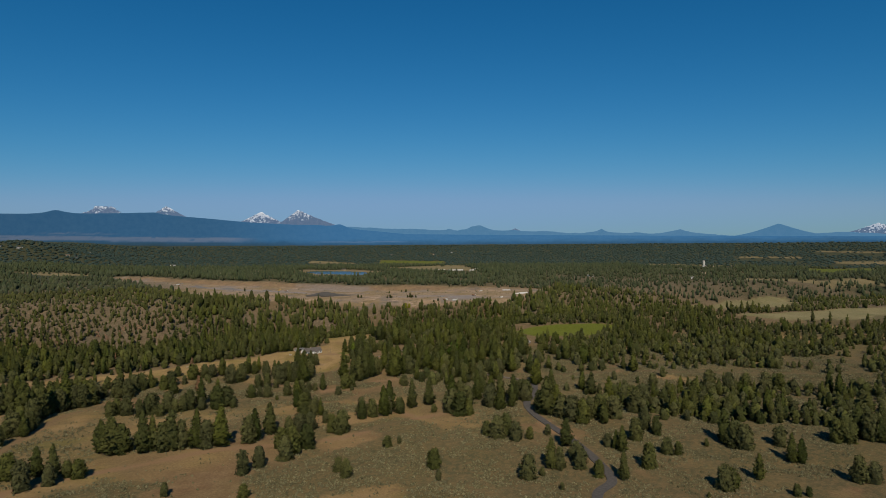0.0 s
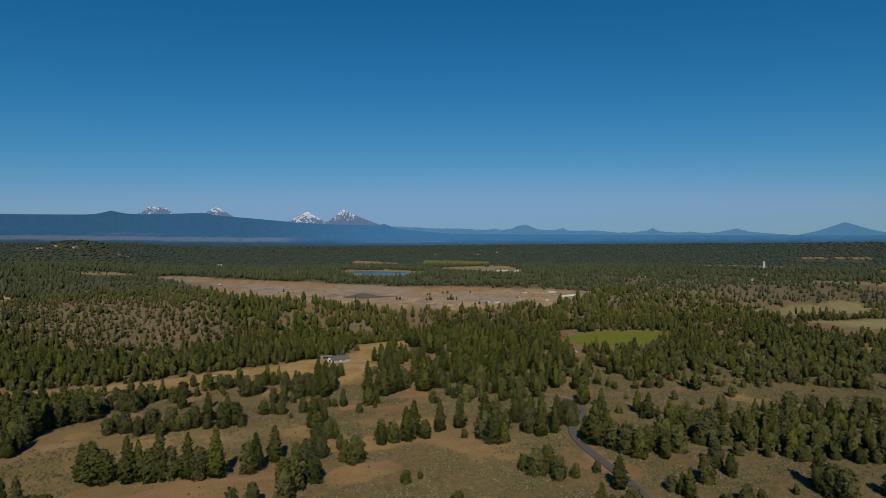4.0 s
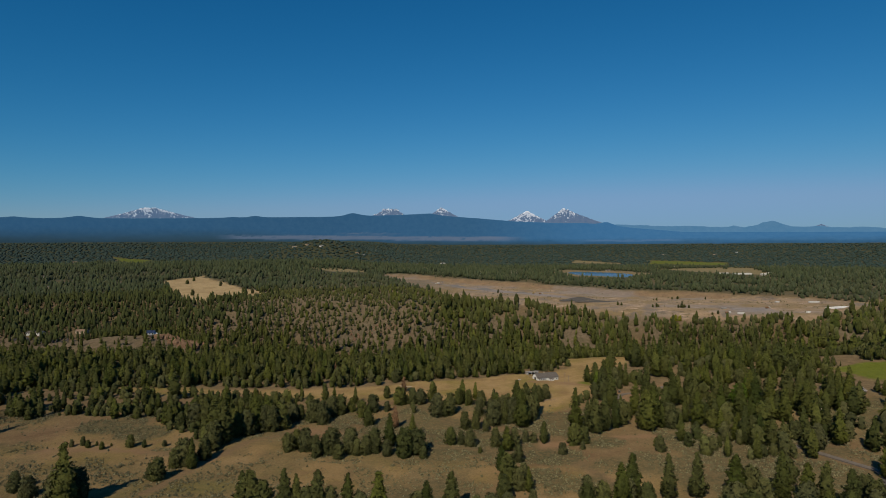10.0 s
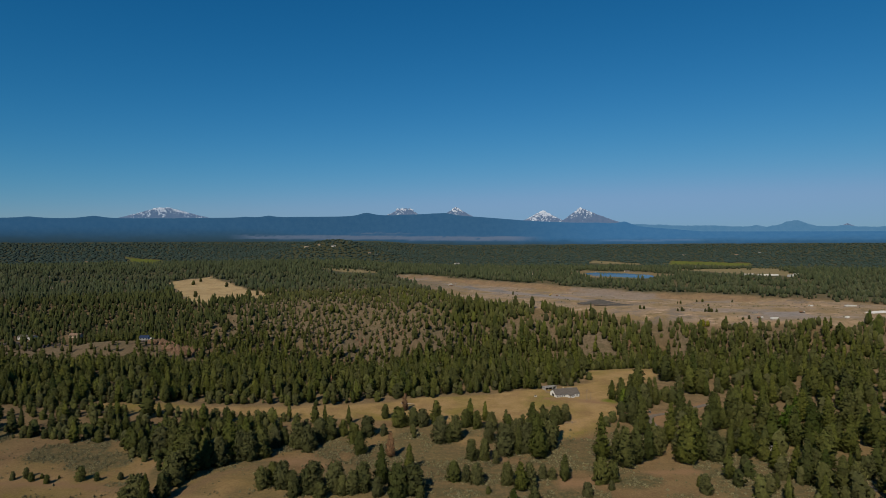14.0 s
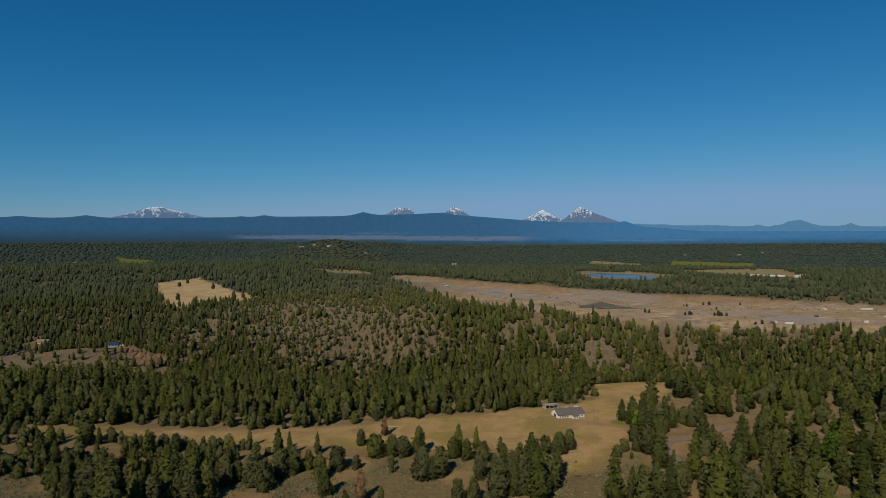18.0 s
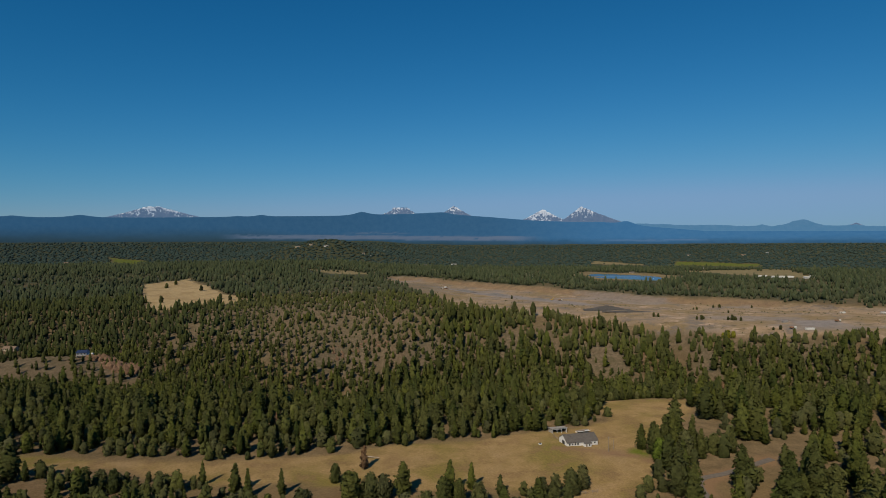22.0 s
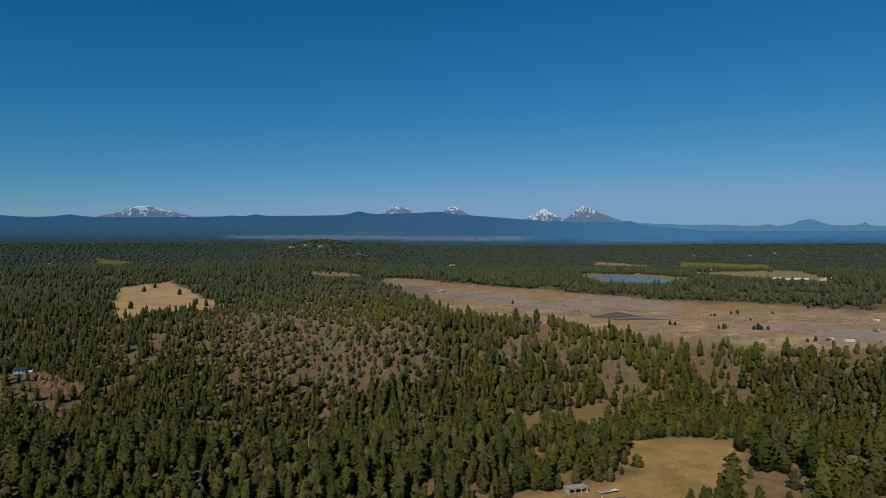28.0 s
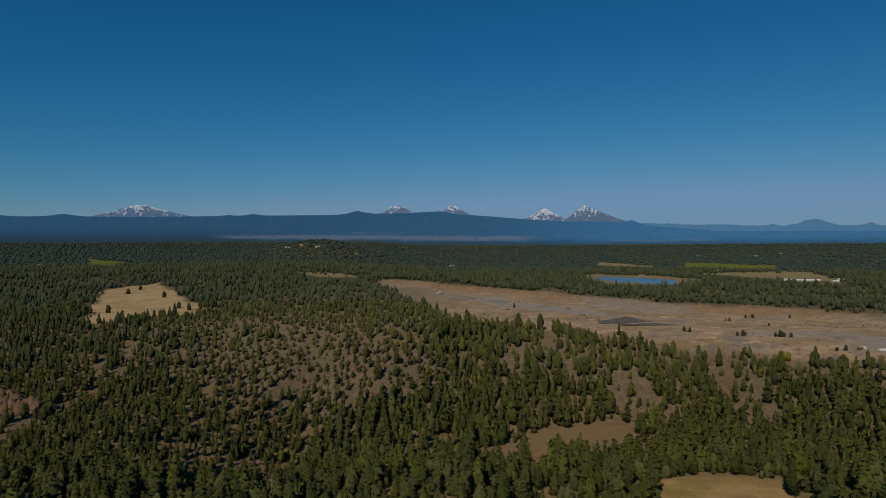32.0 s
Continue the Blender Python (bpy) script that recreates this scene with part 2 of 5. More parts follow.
def ground_material():
    k = Nodes("dry_ground", 0.95, 0.1)
    big, mid, fine = k.noise(0.012, 4), k.noise(0.11, 5), k.noise(0.9, 4, 0.7)
    soil = k.mix(k.ramp(mid, (0.35, 0.0), (0.65, 1.0)), (0.122, 0.078, 0.043), (0.172, 0.118, 0.066))
    soil = k.mix(k.ramp(big, (0.4, 0.0), (0.62, 1.0)), soil, (0.145, 0.107, 0.054))
    dry = k.mix(k.ramp(mid, (0.3, 0.0), (0.7, 1.0)), (0.268, 0.186, 0.090), (0.205, 0.146, 0.062))
    wide = k.noise(0.03, 4, 0.55)
    dry = k.mix(k.ramp(wide, (0.48, 0.0), (0.60, 0.85)), dry, (0.150, 0.126, 0.034))
    dry = k.mix(k.ramp(wide, (0.3, 0.8), (0.42, 0.0)), dry, (0.262, 0.184, 0.100))
    dry = k.mix(k.ramp(k.noise(0.06, 5, 0.65), (0.5, 0.0), (0.62, 0.75)), dry, (0.185, 0.122, 0.064))
    c = k.mix(k.attr("dry"), soil, dry)
    blond = k.mix(k.ramp(mid, (0.3, 0.0), (0.7, 1.0)), (0.374, 0.288, 0.166), (0.288, 0.216, 0.112))
    blond = k.mix(k.ramp(k.noise(0.025, 5, 0.7), (0.48, 0.0), (0.58, 0.8)), blond, (0.255, 0.185, 0.098))
    c = k.mix(k.attr("blond"), c, blond)
    straw = k.mix(k.ramp(k.noise(0.018, 5, 0.65), (0.38, 0.0), (0.62, 1.0)), (0.205, 0.180, 0.098), (0.155, 0.145, 0.072))
    c = k.mix(k.attr("straw"), c, straw)
    green = k.mix(k.ramp(mid, (0.3, 0.0), (0.7, 1.0)), (0.082, 0.102, 0.013), (0.112, 0.126, 0.018))
    c = k.mix(k.attr("green"), c, green)
    pit = k.mix(k.ramp(k.noise(0.02, 5), (0.4, 0.0), (0.6, 1.0)), (0.275, 0.200, 0.132), (0.215, 0.168, 0.124))
    pit = k.mix(k.ramp(k.noise(0.009, 6, 0.7), (0.47, 0.0), (0.55, 0.9)), pit, (0.190, 0.142, 0.078))
    pit = k.mix(k.ramp(k.noise(0.016, 6, 0.75), (0.42, 0.9), (0.47, 0.0)), pit, (0.150, 0.128, 0.114))
    pit = k.mix(k.ramp(k.noise(0.028, 6, 0.75), (0.56, 0.0), (0.62, 0.9)), pit, (0.340, 0.258, 0.196))
    pit = k.mix(k.ramp(k.noise(0.05, 6, 0.75), (0.55, 0.0), (0.62, 0.9)), pit, (0.125, 0.098, 0.054))
    c = k.mix(k.attr("quarry"), c, pit)
    bank = k.mix(k.ramp(k.noise(0.06, 5, 0.7), (0.4, 0.0), (0.6, 1.0)), (0.232, 0.160, 0.094), (0.170, 0.118, 0.076))
    c = k.mix(k.attr("bank"), c, bank)
    c = k.mix(k.attr("gravel"), c, k.mix(k.ramp(mid, (0.4, 0.0), (0.6, 1.0)), (0.216, 0.194, 0.187), (0.166, 0.151, 0.148)))
    litter = k.mix(k.ramp(mid, (0.35, 0.0), (0.65, 1.0)), (0.100, 0.076, 0.043), (0.165, 0.120, 0.070))
    c = k.mix(k.attr("litter"), c, litter)
    rock = k.mix(k.ramp(k.noise(0.25, 5), (0.35, 0.0), (0.65, 1.0)), (0.098, 0.079, 0.050), (0.178, 0.138, 0.096))
    rock = k.mix(k.ramp(k.noise(0.09, 5, 0.75), (0.50, 0.0), (0.60, 0.7)), rock, (0.086, 0.080, 0.046))
    c = k.mix(k.attr("rock"), c, rock)
    c = k.mix(k.attr("track"), c, k.mix(k.ramp(fine, (0.3, 0.0), (0.7, 1.0)), (0.216, 0.140, 0.083), (0.158, 0.101, 0.058)))
    brush = k.mix(k.ramp(k.noise(0.3, 5, 0.75), (0.44, 0.0), (0.54, 1.0)), (0.120, 0.093, 0.047), (0.068, 0.066, 0.035))
    c = k.mix(k.attr("sage"), c, brush)
    # far underbrush, its colour darkened for the shade between distant trees
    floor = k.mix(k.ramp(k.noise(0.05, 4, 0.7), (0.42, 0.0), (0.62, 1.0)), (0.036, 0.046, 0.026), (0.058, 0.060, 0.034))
    c = k.mix(k.attr("brush_shade"), c, floor)
    c = k.mix(0.6, c, k.ramp(fine, (0.25, (0.42, 0.40, 0.36)), (0.75, (1.3, 1.3, 1.25))), "MULTIPLY")
    k.color(c).bump(fine, 0.6, 0.5)
    return k.m


def leaf_material(name, dark, light, grey, vary=1.0):
    """Foliage: its tone differs from tree to tree and from spray to spray."""
    k = Nodes(name, 0.8, 0.15)
    isl = k.n("ShaderNodeNewGeometry").outputs["Random Per Island"]
    ob = k.n("ShaderNodeObjectInfo").outputs["Random"]
    tree = k.math("FRACT", k.math("ADD", k.attr("tone"), ob))
    c = k.mix(tree, dark, light)
    c = k.mix(k.math("MULTIPLY", k.math("FRACT", k.math("MULTIPLY", tree, 7.31)), 0.5), c, grey)
    c = k.mix(vary, c, k.ramp(isl, (0.0, 0.72), (1.0, 1.28)), "MULTIPLY")
    # noise puts the dark, shaded gaps between needle clumps into the colour
    clump, fine = k.noise(0.75, 3, 0.65), k.noise(1.9, 3, 0.7)
    c = k.mix(0.85 * vary, c, k.ramp(clump, (0.34, 0.70), (0.64, 1.28)), "MULTIPLY")
    c = k.mix(0.5 * vary, c, k.ramp(fine, (0.3, 0.6), (0.7, 1.35)), "MULTIPLY")
    c = k.mix(1.0, c, (1.16, 1.15, 1.04), "MULTIPLY")
    k.color(c).bump(k.math("ADD", clump, k.math("MULTIPLY", fine, 0.5)), 0.6, 0.6)
    thin, both = k.n("ShaderNodeBsdfTranslucent"), k.n("ShaderNodeMixShader", Fac=0.12)
    k.link(c, thin.inputs["Color"])
    out = k.t.nodes["Material Output"]
    k.link(k.b.outputs[0], both.inputs[1])
    k.link(thin.outputs[0], both.inputs[2])
    k.link(both.outputs[0], out.inputs["Surface"])
    return k.m


def bark_material():
    k = Nodes("bark", 0.95, 0.1)
    c = k.ramp(k.noise(1.5, 4), (0.3, (0.09, 0.06, 0.042)), (0.7, (0.19, 0.115, 0.072)))
    k.color(c).bump(k.noise(5.0, 3), 0.6, 0.1)
    return k.m


GROUND = ground_material()
PINE = leaf_material("pine_needles", (0.027, 0.038, 0.008), (0.069, 0.078, 0.015), (0.060, 0.061, 0.029))
JUNIPER = leaf_material("juniper_sprays", (0.032, 0.041, 0.012), (0.070, 0.077, 0.020), (0.078, 0.076, 0.046))
# pine of the far plateau, with blue for haze mixed into its leaf colour
HAZED_PINE = leaf_material("hazed_pine_needles", (0.024, 0.038, 0.021), (0.052, 0.066, 0.031), (0.060, 0.070, 0.044), 0.7)
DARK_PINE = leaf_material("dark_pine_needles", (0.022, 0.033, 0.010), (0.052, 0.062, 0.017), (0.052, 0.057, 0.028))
# juniper leaves again, bluer to carry the haze of the far plateau
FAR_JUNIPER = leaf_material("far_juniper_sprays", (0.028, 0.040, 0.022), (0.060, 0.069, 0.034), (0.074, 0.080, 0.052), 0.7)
# leaf colours shifted to blue-green to paint the haze over the farthest woods
HAZED_WOODS = leaf_material("haze_tinted_woods", (0.026, 0.048, 0.046), (0.038, 0.060, 0.054), (0.042, 0.062, 0.062), 0.15)
BROADLEAF = leaf_material("broad_leaves", (0.040, 0.072, 0.010), (0.075, 0.110, 0.014), (0.085, 0.105, 0.02))
WILLOW = leaf_material("yellow_green_leaves", (0.11, 0.125, 0.014), (0.17, 0.165, 0.018), (0.15, 0.145, 0.03))
SAGE = leaf_material("sagebrush_leaves", (0.066, 0.065, 0.037), (0.128, 0.120, 0.070), (0.165, 0.152, 0.100))
BARK = bark_material()


# ---------------------------------------------------------------- ground
def in_view(x, y, wide=3.0):
    a = np.degrees(np.arctan2(x + 20, y + 330))
    return (a > -37 - wide) & (a < 57 + wide)


def east_ridge(x, y):
    """Share of the open, stony juniper ridge east of the canyon."""
    a, r = np.degrees(np.arctan2(x + 66, y + 150)), np.hypot(x + 66, y + 150)
    return sst(34, 40, a) * sst(1250, 1380, r) * sst(2250, 2000, r)


def cover(x, y):
    """Shares of each kind of ground cover at points of the plan."""
    wob = (fbm(x, y, 40, 3) - 0.5) * 30 + (fbm(x, y, 9, 5) - 0.5) * 8
    far = (fbm(x, y, 150, 4) - 0.5) * 110
    out = {}
    pasture, meadow = inside(PASTURE, x, y) + wob * 0.5, inside(MEADOW, x, y) + wob
    out["dry"] = np.maximum(sst(-4, 4, pasture), 0.6 * sst(-6, 8, meadow))
    out["dry"] = np.maximum(out["dry"], 0.55 * sst(0.45, 0.62, fbm(x, y, 70, 9)) * (y < 430))
    blond = sst(-8, 8, inside(BLOND, x, y) + wob * 1.2 + far * 0.45)
    green = sst(-2, 2, inside(CROP, x, y) + wob * 0.15)
    green = np.maximum(green, sst(11, 5, np.hypot((x - 129) * 1.3, y - 491) + wob * 0.2))
    green = np.maximum(green, 0.42 * sst(1.1, 0.5, np.hypot((x + 118) / 26, (y - 278) / 12) + wob * 0.02))
    green = np.maximum(green, 0.6 * sst(12, 5, np.hypot((x - 562) * 0.45, y - 932) + wob * 0.3))
    quarry = sst(-10, 10, inside(QUARRY, x, y) + wob)
    out["bank"] = 0.9 * quarry * sst(52, 36, inside(QUARRY, x, y)) * sst(60, 48, near_line(QUARRY_BACK, x, y))
    dim, out["straw"] = np.zeros_like(x), np.zeros_like(x)
    for i, poly in enumerate(FAR_FIELDS):
        s = sst(-15, 15, inside(poly, x, y) + wob * 1.5)
        if i in (1, 4, 7):
            green, dim = np.maximum(green, s), np.maximum(dim, s)
        else:
            blond = np.maximum(blond, s * 0.75)
            out["straw"] = np.maximum(out["straw"], s * 0.6)
    blond = np.maximum(blond, 0.6 * sst(-15, 15, inside(POND_MEADOW, x, y) + wob))
    east = np.maximum(sst(-6, 6, inside(EAST_FIELD, x, y) + wob), sst(-6, 6, inside(EAST_STRIP, x, y) + wob))
    out["straw"] = np.maximum(out["straw"], east)
    verge = sst(-4, 6, inside(ROAD_MEADOW, x, y) + wob * 0.5)
    out["dry"] = np.maximum(out["dry"], 0.7 * verge)
    terrace = sst(-6, 6, inside(TERRACE, x, y) + wob * 0.4)
    open_ = np.maximum.reduce([out["dry"], blond, green, quarry, east])
    gravel = quarry * np.maximum(sst(70, 30, near_line(GRAVEL_RUN, x, y) + wob * 1.6), sst(-8, 8, inside(PAD, x, y) + wob * 0.5))
    gravel = np.maximum(gravel, quarry * 0.6 * sst(0.6, 0.68, fbm(x * 0.6, y, 90, 21)))
    slope = height(x, y + 6) - height(x, y - 6)
    rock = sst(2.4, 5.0, slope) * (1 - quarry) * sst(0.35, 0.6, fbm(x, y, 60, 31) + 0.12)
    rock = rock * (1 - sst(1500, 1750, np.hypot(x, y + 120)))
    forest = sst(425, 470, y) * (1 - open_) * (1 - rock)
    hill = sst(60, -60, x) * sst(-480, -300, x + wob * 3) * sst(880, 950, y) * (1 - sst(1750, 2050, y))
    rock = np.maximum(rock, hill * (1 - blond) * 0.8)
    rock = np.maximum(rock, sst(8, 3, near_line(GULLY, x, y)))
    rock = np.maximum(rock * (1 - 0.7 * sst(-12, 6, inside(BLUFF, x, y))), 0.75 * sst(-12, 6, inside(BLUFF, x, y) + wob * 0.4))
    sage = (y < 430) * sst(0.42, 0.5, fbm(x, y, 42, 41) + 0.04 * sst(150, 350, x)) * (1 - sst(-4, 4, pasture)) * (1 - 0.45 * sst(-6, 8, meadow)) * 0.85
    sage = np.maximum(sage, 0.85 * sst(110, 170, x) * sst(330, 290, y) * sst(0.36, 0.48, fbm(x, y, 25, 47)))
    for bx, by, br in SAGE_BEDS:
        sage = np.maximum(sage, sst(1.1, 0.8, np.hypot((x - bx) / br, (y - by) / br * 1.2) + wob * 0.02))
    lines = np.minimum.reduce([near_line(t, x, y) for t in TRACKS] + [near_line(ROAD, x, y) - 3.0, near_line(LANE, x, y) - 2.0])
    ridge = east_ridge(x, y) * (1 - open_)
    rock = np.maximum(rock, 0.75 * ridge)
    glade = sst(0.57, 0.63, fbm(x, y, 75, 131)) * sst(1350, 1700, np.hypot(x, y + 120)) * sst(2900, 2500, np.hypot(x, y + 120))
    out.update(blond=blond, green=green, quarry=quarry, gravel=gravel, litter=forest * (1 - hill) * (1 - 0.8 * sst(-12, 6, inside(BLUFF, x, y) + wob * 0.4)) * (1 - terrace) * 0.85, rock=rock, sage=sage * 0.9,
               # shaded brush under the far woods; a little also dims the far green fields
               brush_shade=0.12 * dim + (1 - dim) * forest * sst(1500, 1750, np.hypot(x, y + 120)) * (1 - terrace) * 0.95 * (1 - 0.45 * glade) * (1 - 0.6 * ridge),
               track=sst(5.0, 1.5, lines + (fbm(x, y, 12, 51) - 0.5) * 5) * (y < 520))
    return out


def build_ground():
    az = np.radians(np.concatenate([np.arange(-180, -42, 6.0), np.arange(-42, 62, 0.28), np.arange(62, 179.9, 6.0)]))
    r = np.concatenate([[1.0], np.arange(40, 240, 25.0), 240 * 1.0098 ** np.arange(0, 313)])
    r = r[r < 4990]
    r = np.append(r, 4990.0)
    a, rr = np.meshgrid(az, r)
    x, y = np.sin(a) * rr, np.cos(a) * rr - 120
    z = height(x, y) + (fbm(x, y, 14, 61) - 0.5) * 0.9 + (fbm(x, y, 60, 62) - 0.5) * 2.0 * sst(300, 700, rr)
    na, nr = len(az), len(r)
    i = np.arange(nr - 1)[:, None] * na + np.arange(na)[None, :]
    j = np.arange(nr - 1)[:, None] * na + (np.arange(na)[None, :] + 1) % na
    faces = np.stack([i, i + na, j + na, j], -1).reshape(-1, 4)
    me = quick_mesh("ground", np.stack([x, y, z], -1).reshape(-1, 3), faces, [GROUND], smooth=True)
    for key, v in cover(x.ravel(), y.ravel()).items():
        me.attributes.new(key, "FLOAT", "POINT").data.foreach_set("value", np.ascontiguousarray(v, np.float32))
    ob = new("ground", me)
    return tagged(ob, "dry high-desert ground of reddish soil, golden grass and canyon slopes", "ground", kind="structure")


build_ground()


# ---------------------------------------------------------------- trees
OCT_V = np.array([(1, 0, 0), (0, 1, 0), (-1, 0, 0), (0, -1, 0), (0, 0, 1), (0, 0, -1)], float)
OCT_F = np.array([(0, 1, 4), (1, 2, 4), (2, 3, 4), (3, 0, 4), (1, 0, 5), (2, 1, 5), (3, 2, 5), (0, 3, 5)])


def trunk_shape(radius, top, sides=6, lean=0.0):
    v, f = [], []
    rings = [(0.0, 1.35), (0.05, 1.0), (0.5, 0.7), (1.0, 0.12)]
    for k, (h, w) in enumerate(rings):
        for s in range(sides):
            a = 2 * math.pi * s / sides
            v.append((math.cos(a) * radius * w + lean * h * h, math.sin(a) * radius * w, h * top - (0.03 if k == 0 else 0)))
    for k in range(len(rings) - 1):
        for s in range(sides):
            a, b = k * sides + s, k * sides + (s + 1) % sides
            f += [(a, b, b + sides), (a, b + sides, a + sides)]
    return np.array(v), np.array(f)


TUFT_V = np.array([(1, 0, 0), (-0.5, 0.87, 0), (-0.5, -0.87, 0), (0, 0, 1), (0, 0, -0.8)], float)
TUFT_F = np.array([(0, 1, 3), (1, 2, 3), (2, 0, 3), (1, 0, 4), (2, 1, 4), (0, 2, 4)])
T_ = (1 + 5 ** 0.5) / 2
ICO_V = np.array([(-1, T_, 0), (1, T_, 0), (-1, -T_, 0), (1, -T_, 0), (0, -1, T_), (0, 1, T_), (0, -1, -T_), (0, 1, -T_), (T_, 0, -1), (T_, 0, 1), (-T_, 0, -1), (-T_, 0, 1)]) / math.hypot(1, T_)
ICO_F = np.array([(0, 11, 5), (0, 5, 1), (0, 1, 7), (0, 7, 10), (0, 10, 11), (1, 5, 9), (5, 11, 4), (11, 10, 2), (10, 7, 6), (7, 1, 8),
                  (3, 9, 4), (3, 4, 2), (3, 2, 6), (3, 6, 8), (3, 8, 9), (4, 9, 5), (2, 4, 11), (6, 2, 10), (8, 6, 7), (9, 8, 1)])


def crown_width(kind, u, squat):
    """Half the width of a crown at a height of it, as a share of the tree's height."""
    if kind == "pine":
        return (0.185 + 0.06 * squat) * max(0.0, 1 - u) ** (0.80 - 0.28 * squat) * min(1, 0.66 + 1.7 * u) + 0.006
    return (0.245 + 0.09 * squat) * math.sqrt(max(0.0, 1 - (abs(u - 0.24) / 0.79) ** (1.35 + 0.8 * squat))) + 0.01


def crown_shape(kind, clumps, seed, rings=7, sides=6, round_clumps=False, tufts_=0):
    """A tree one metre high: an uneven inner body, foliage clumps that bulge out of it along the limbs, and loose tufts."""
    g = np.random.default_rng(seed)
    lop, squat = g.uniform(0, 6.28), g.uniform(0.0, 1.0)
    low = 0.07 if kind == "pine" else 0.03

    def lean(a, u):
        return 1 + 0.13 * math.cos(a - lop) + 0.12 * math.cos(3 * a + lop * 2 + 9 * u)

    vs, fs = [], []
    body = 0.8 if clumps >= 6 else 0.92 if clumps else 1.0
    for k in range(rings):
        u = (k + (0.35 if k else 0.0)) / rings
        for c in range(sides):
            a = 2 * math.pi * (c + 0.5 * (k % 2)) / sides + g.uniform(-0.25, 0.25)
            w = crown_width(kind, u, squat) * lean(a, u) * g.uniform(0.8, 1.12) * body
            vs.append((math.cos(a) * w, math.sin(a) * w, low + (0.97 - low) * u + g.uniform(-0.16, 0.16) / rings))
    vs.append((g.uniform(-0.01, 0.01), g.uniform(-0.01, 0.01), 1.0 if not clumps else 0.97))
    vs.append((0, 0, low + 0.03))
    tip, foot = rings * sides, rings * sides + 1
    for k in range(rings - 1):
        for c in range(sides):
            p, q = k * sides + c, k * sides + (c + 1) % sides
            fs += [(p, q, p + sides), (q, q + sides, p + sides)]
    for c in range(sides):
        d = (c + 1) % sides
        fs += [((rings - 1) * sides + c, (rings - 1) * sides + d, tip), (d, c, foot)]
    vs, fs = [np.array(vs)], [np.array(fs)]
    ns = [np.zeros((len(vs[0]), 3))]
    n = rings * sides + 2

    def add(shape_v, shape_f, u, a, reach, size):
        nonlocal n
        t1 = g.uniform(0, 6.28)
        c1, s1 = math.cos(t1), math.sin(t1)
        v = shape_v @ np.array([(c1, -s1, 0), (s1, c1, 0), (0, 0, 1)])
        if clumps < 6:
            v = v * (1 + g.uniform(-0.25, 0.25, (len(v), 1))) * (size[0], size[0], size[1])
            vs.append(v + (math.cos(a) * reach, math.sin(a) * reach, low + (0.97 - low) * u))
            ns.append(v / size[0])
            fs.append(shape_f + n)
            n += len(v)
            return
        v = v[shape_f]
        mid_ = v.mean(1, keepdims=True)
        v = mid_ * g.uniform(0.7, 1.35, (len(v), 1, 1)) + (v - mid_) * g.uniform(0.65, 1.15, (len(v), 1, 1)) + g.normal(0, 0.2, v.shape)
        ns.append(np.repeat(mid_[:, 0], 3, 0) + g.normal(0, 0.25, (len(v) * 3, 3)))
        v = v.reshape(-1, 3) * (size[0], size[0], size[1])
        v = v + (math.cos(a) * reach, math.sin(a) * reach, low + (0.97 - low) * u)
        vs.append(v)
        fs.append(np.arange(len(v)).reshape(-1, 3) + n)
        n += len(v)

    for c in range(clumps):
        u = ((c + g.uniform(0.1, 0.9)) / clumps) ** (1.2 if kind == "pine" else 1.0) * 0.97
        a = c * 2.399963 + g.uniform(-0.5, 0.5)
        w = crown_width(kind, u, squat)
        wide = (0.034 + 0.27 * w) * (34 / max(clumps, 5)) ** 0.25 * g.uniform(0.7, 1.25)
        reach = max(0.0, w * lean(a, u) * g.uniform(0.72, 1.06) - wide * 0.5)
        add(ICO_V if round_clumps else OCT_V, ICO_F if round_clumps else OCT_F, u, a, reach, (wide, wide * (g.uniform(0.6, 0.95) if kind == "pine" else g.uniform(0.75, 1.15))))
    for c in range(tufts_):
        u = g.uniform(0.0, 0.99)
        a = g.uniform(0, 6.28)
        w = crown_width(kind, u, squat)
        size = (0.030 if kind == "pine" else 0.042) * g.uniform(0.7, 1.4)
        add(TUFT_V, TUFT_F, u, a, w * lean(a, u) * g.uniform(0.92, 1.22), (size, size * g.uniform(0.6, 1.0)))
    v = np.concatenate(vs)
    v[:, 2] = np.maximum(v[:, 2], 0.01)
    out = np.stack([v[:, 0], v[:, 1], (v[:, 2] - 0.35) * 0.5], 1)
    out = out / (np.linalg.norm(out, axis=1, keepdims=True) + 1e-6) + 0.75 * np.concatenate(ns)
    return v, np.concatenate(fs), out / (np.linalg.norm(out, axis=1, keepdims=True) + 1e-6)


def whole_tree(kind, clumps, seed, sides=4, rings=7, round_=6):
    """Trunk and crown in one set of arrays, for woods."""
    cv, cf, cn = crown_shape(kind, clumps, seed, rings, round_)
    if not sides:
        return cv, cf, np.zeros(len(cf), int), cn
    tv, tf = trunk_shape(0.017 if kind == "pine" else 0.026, 0.9 if kind == "pine" else 0.6, sides)
    tn = tv * (1, 1, 0)
    tn = tn / (np.linalg.norm(tn, axis=1, keepdims=True) + 1e-6)
    return np.concatenate([cv, tv]), np.concatenate([cf, tf + len(cv)]), np.concatenate([np.zeros(len(cf), int), np.ones(len(tf), int)]), np.concatenate([cn, tn])


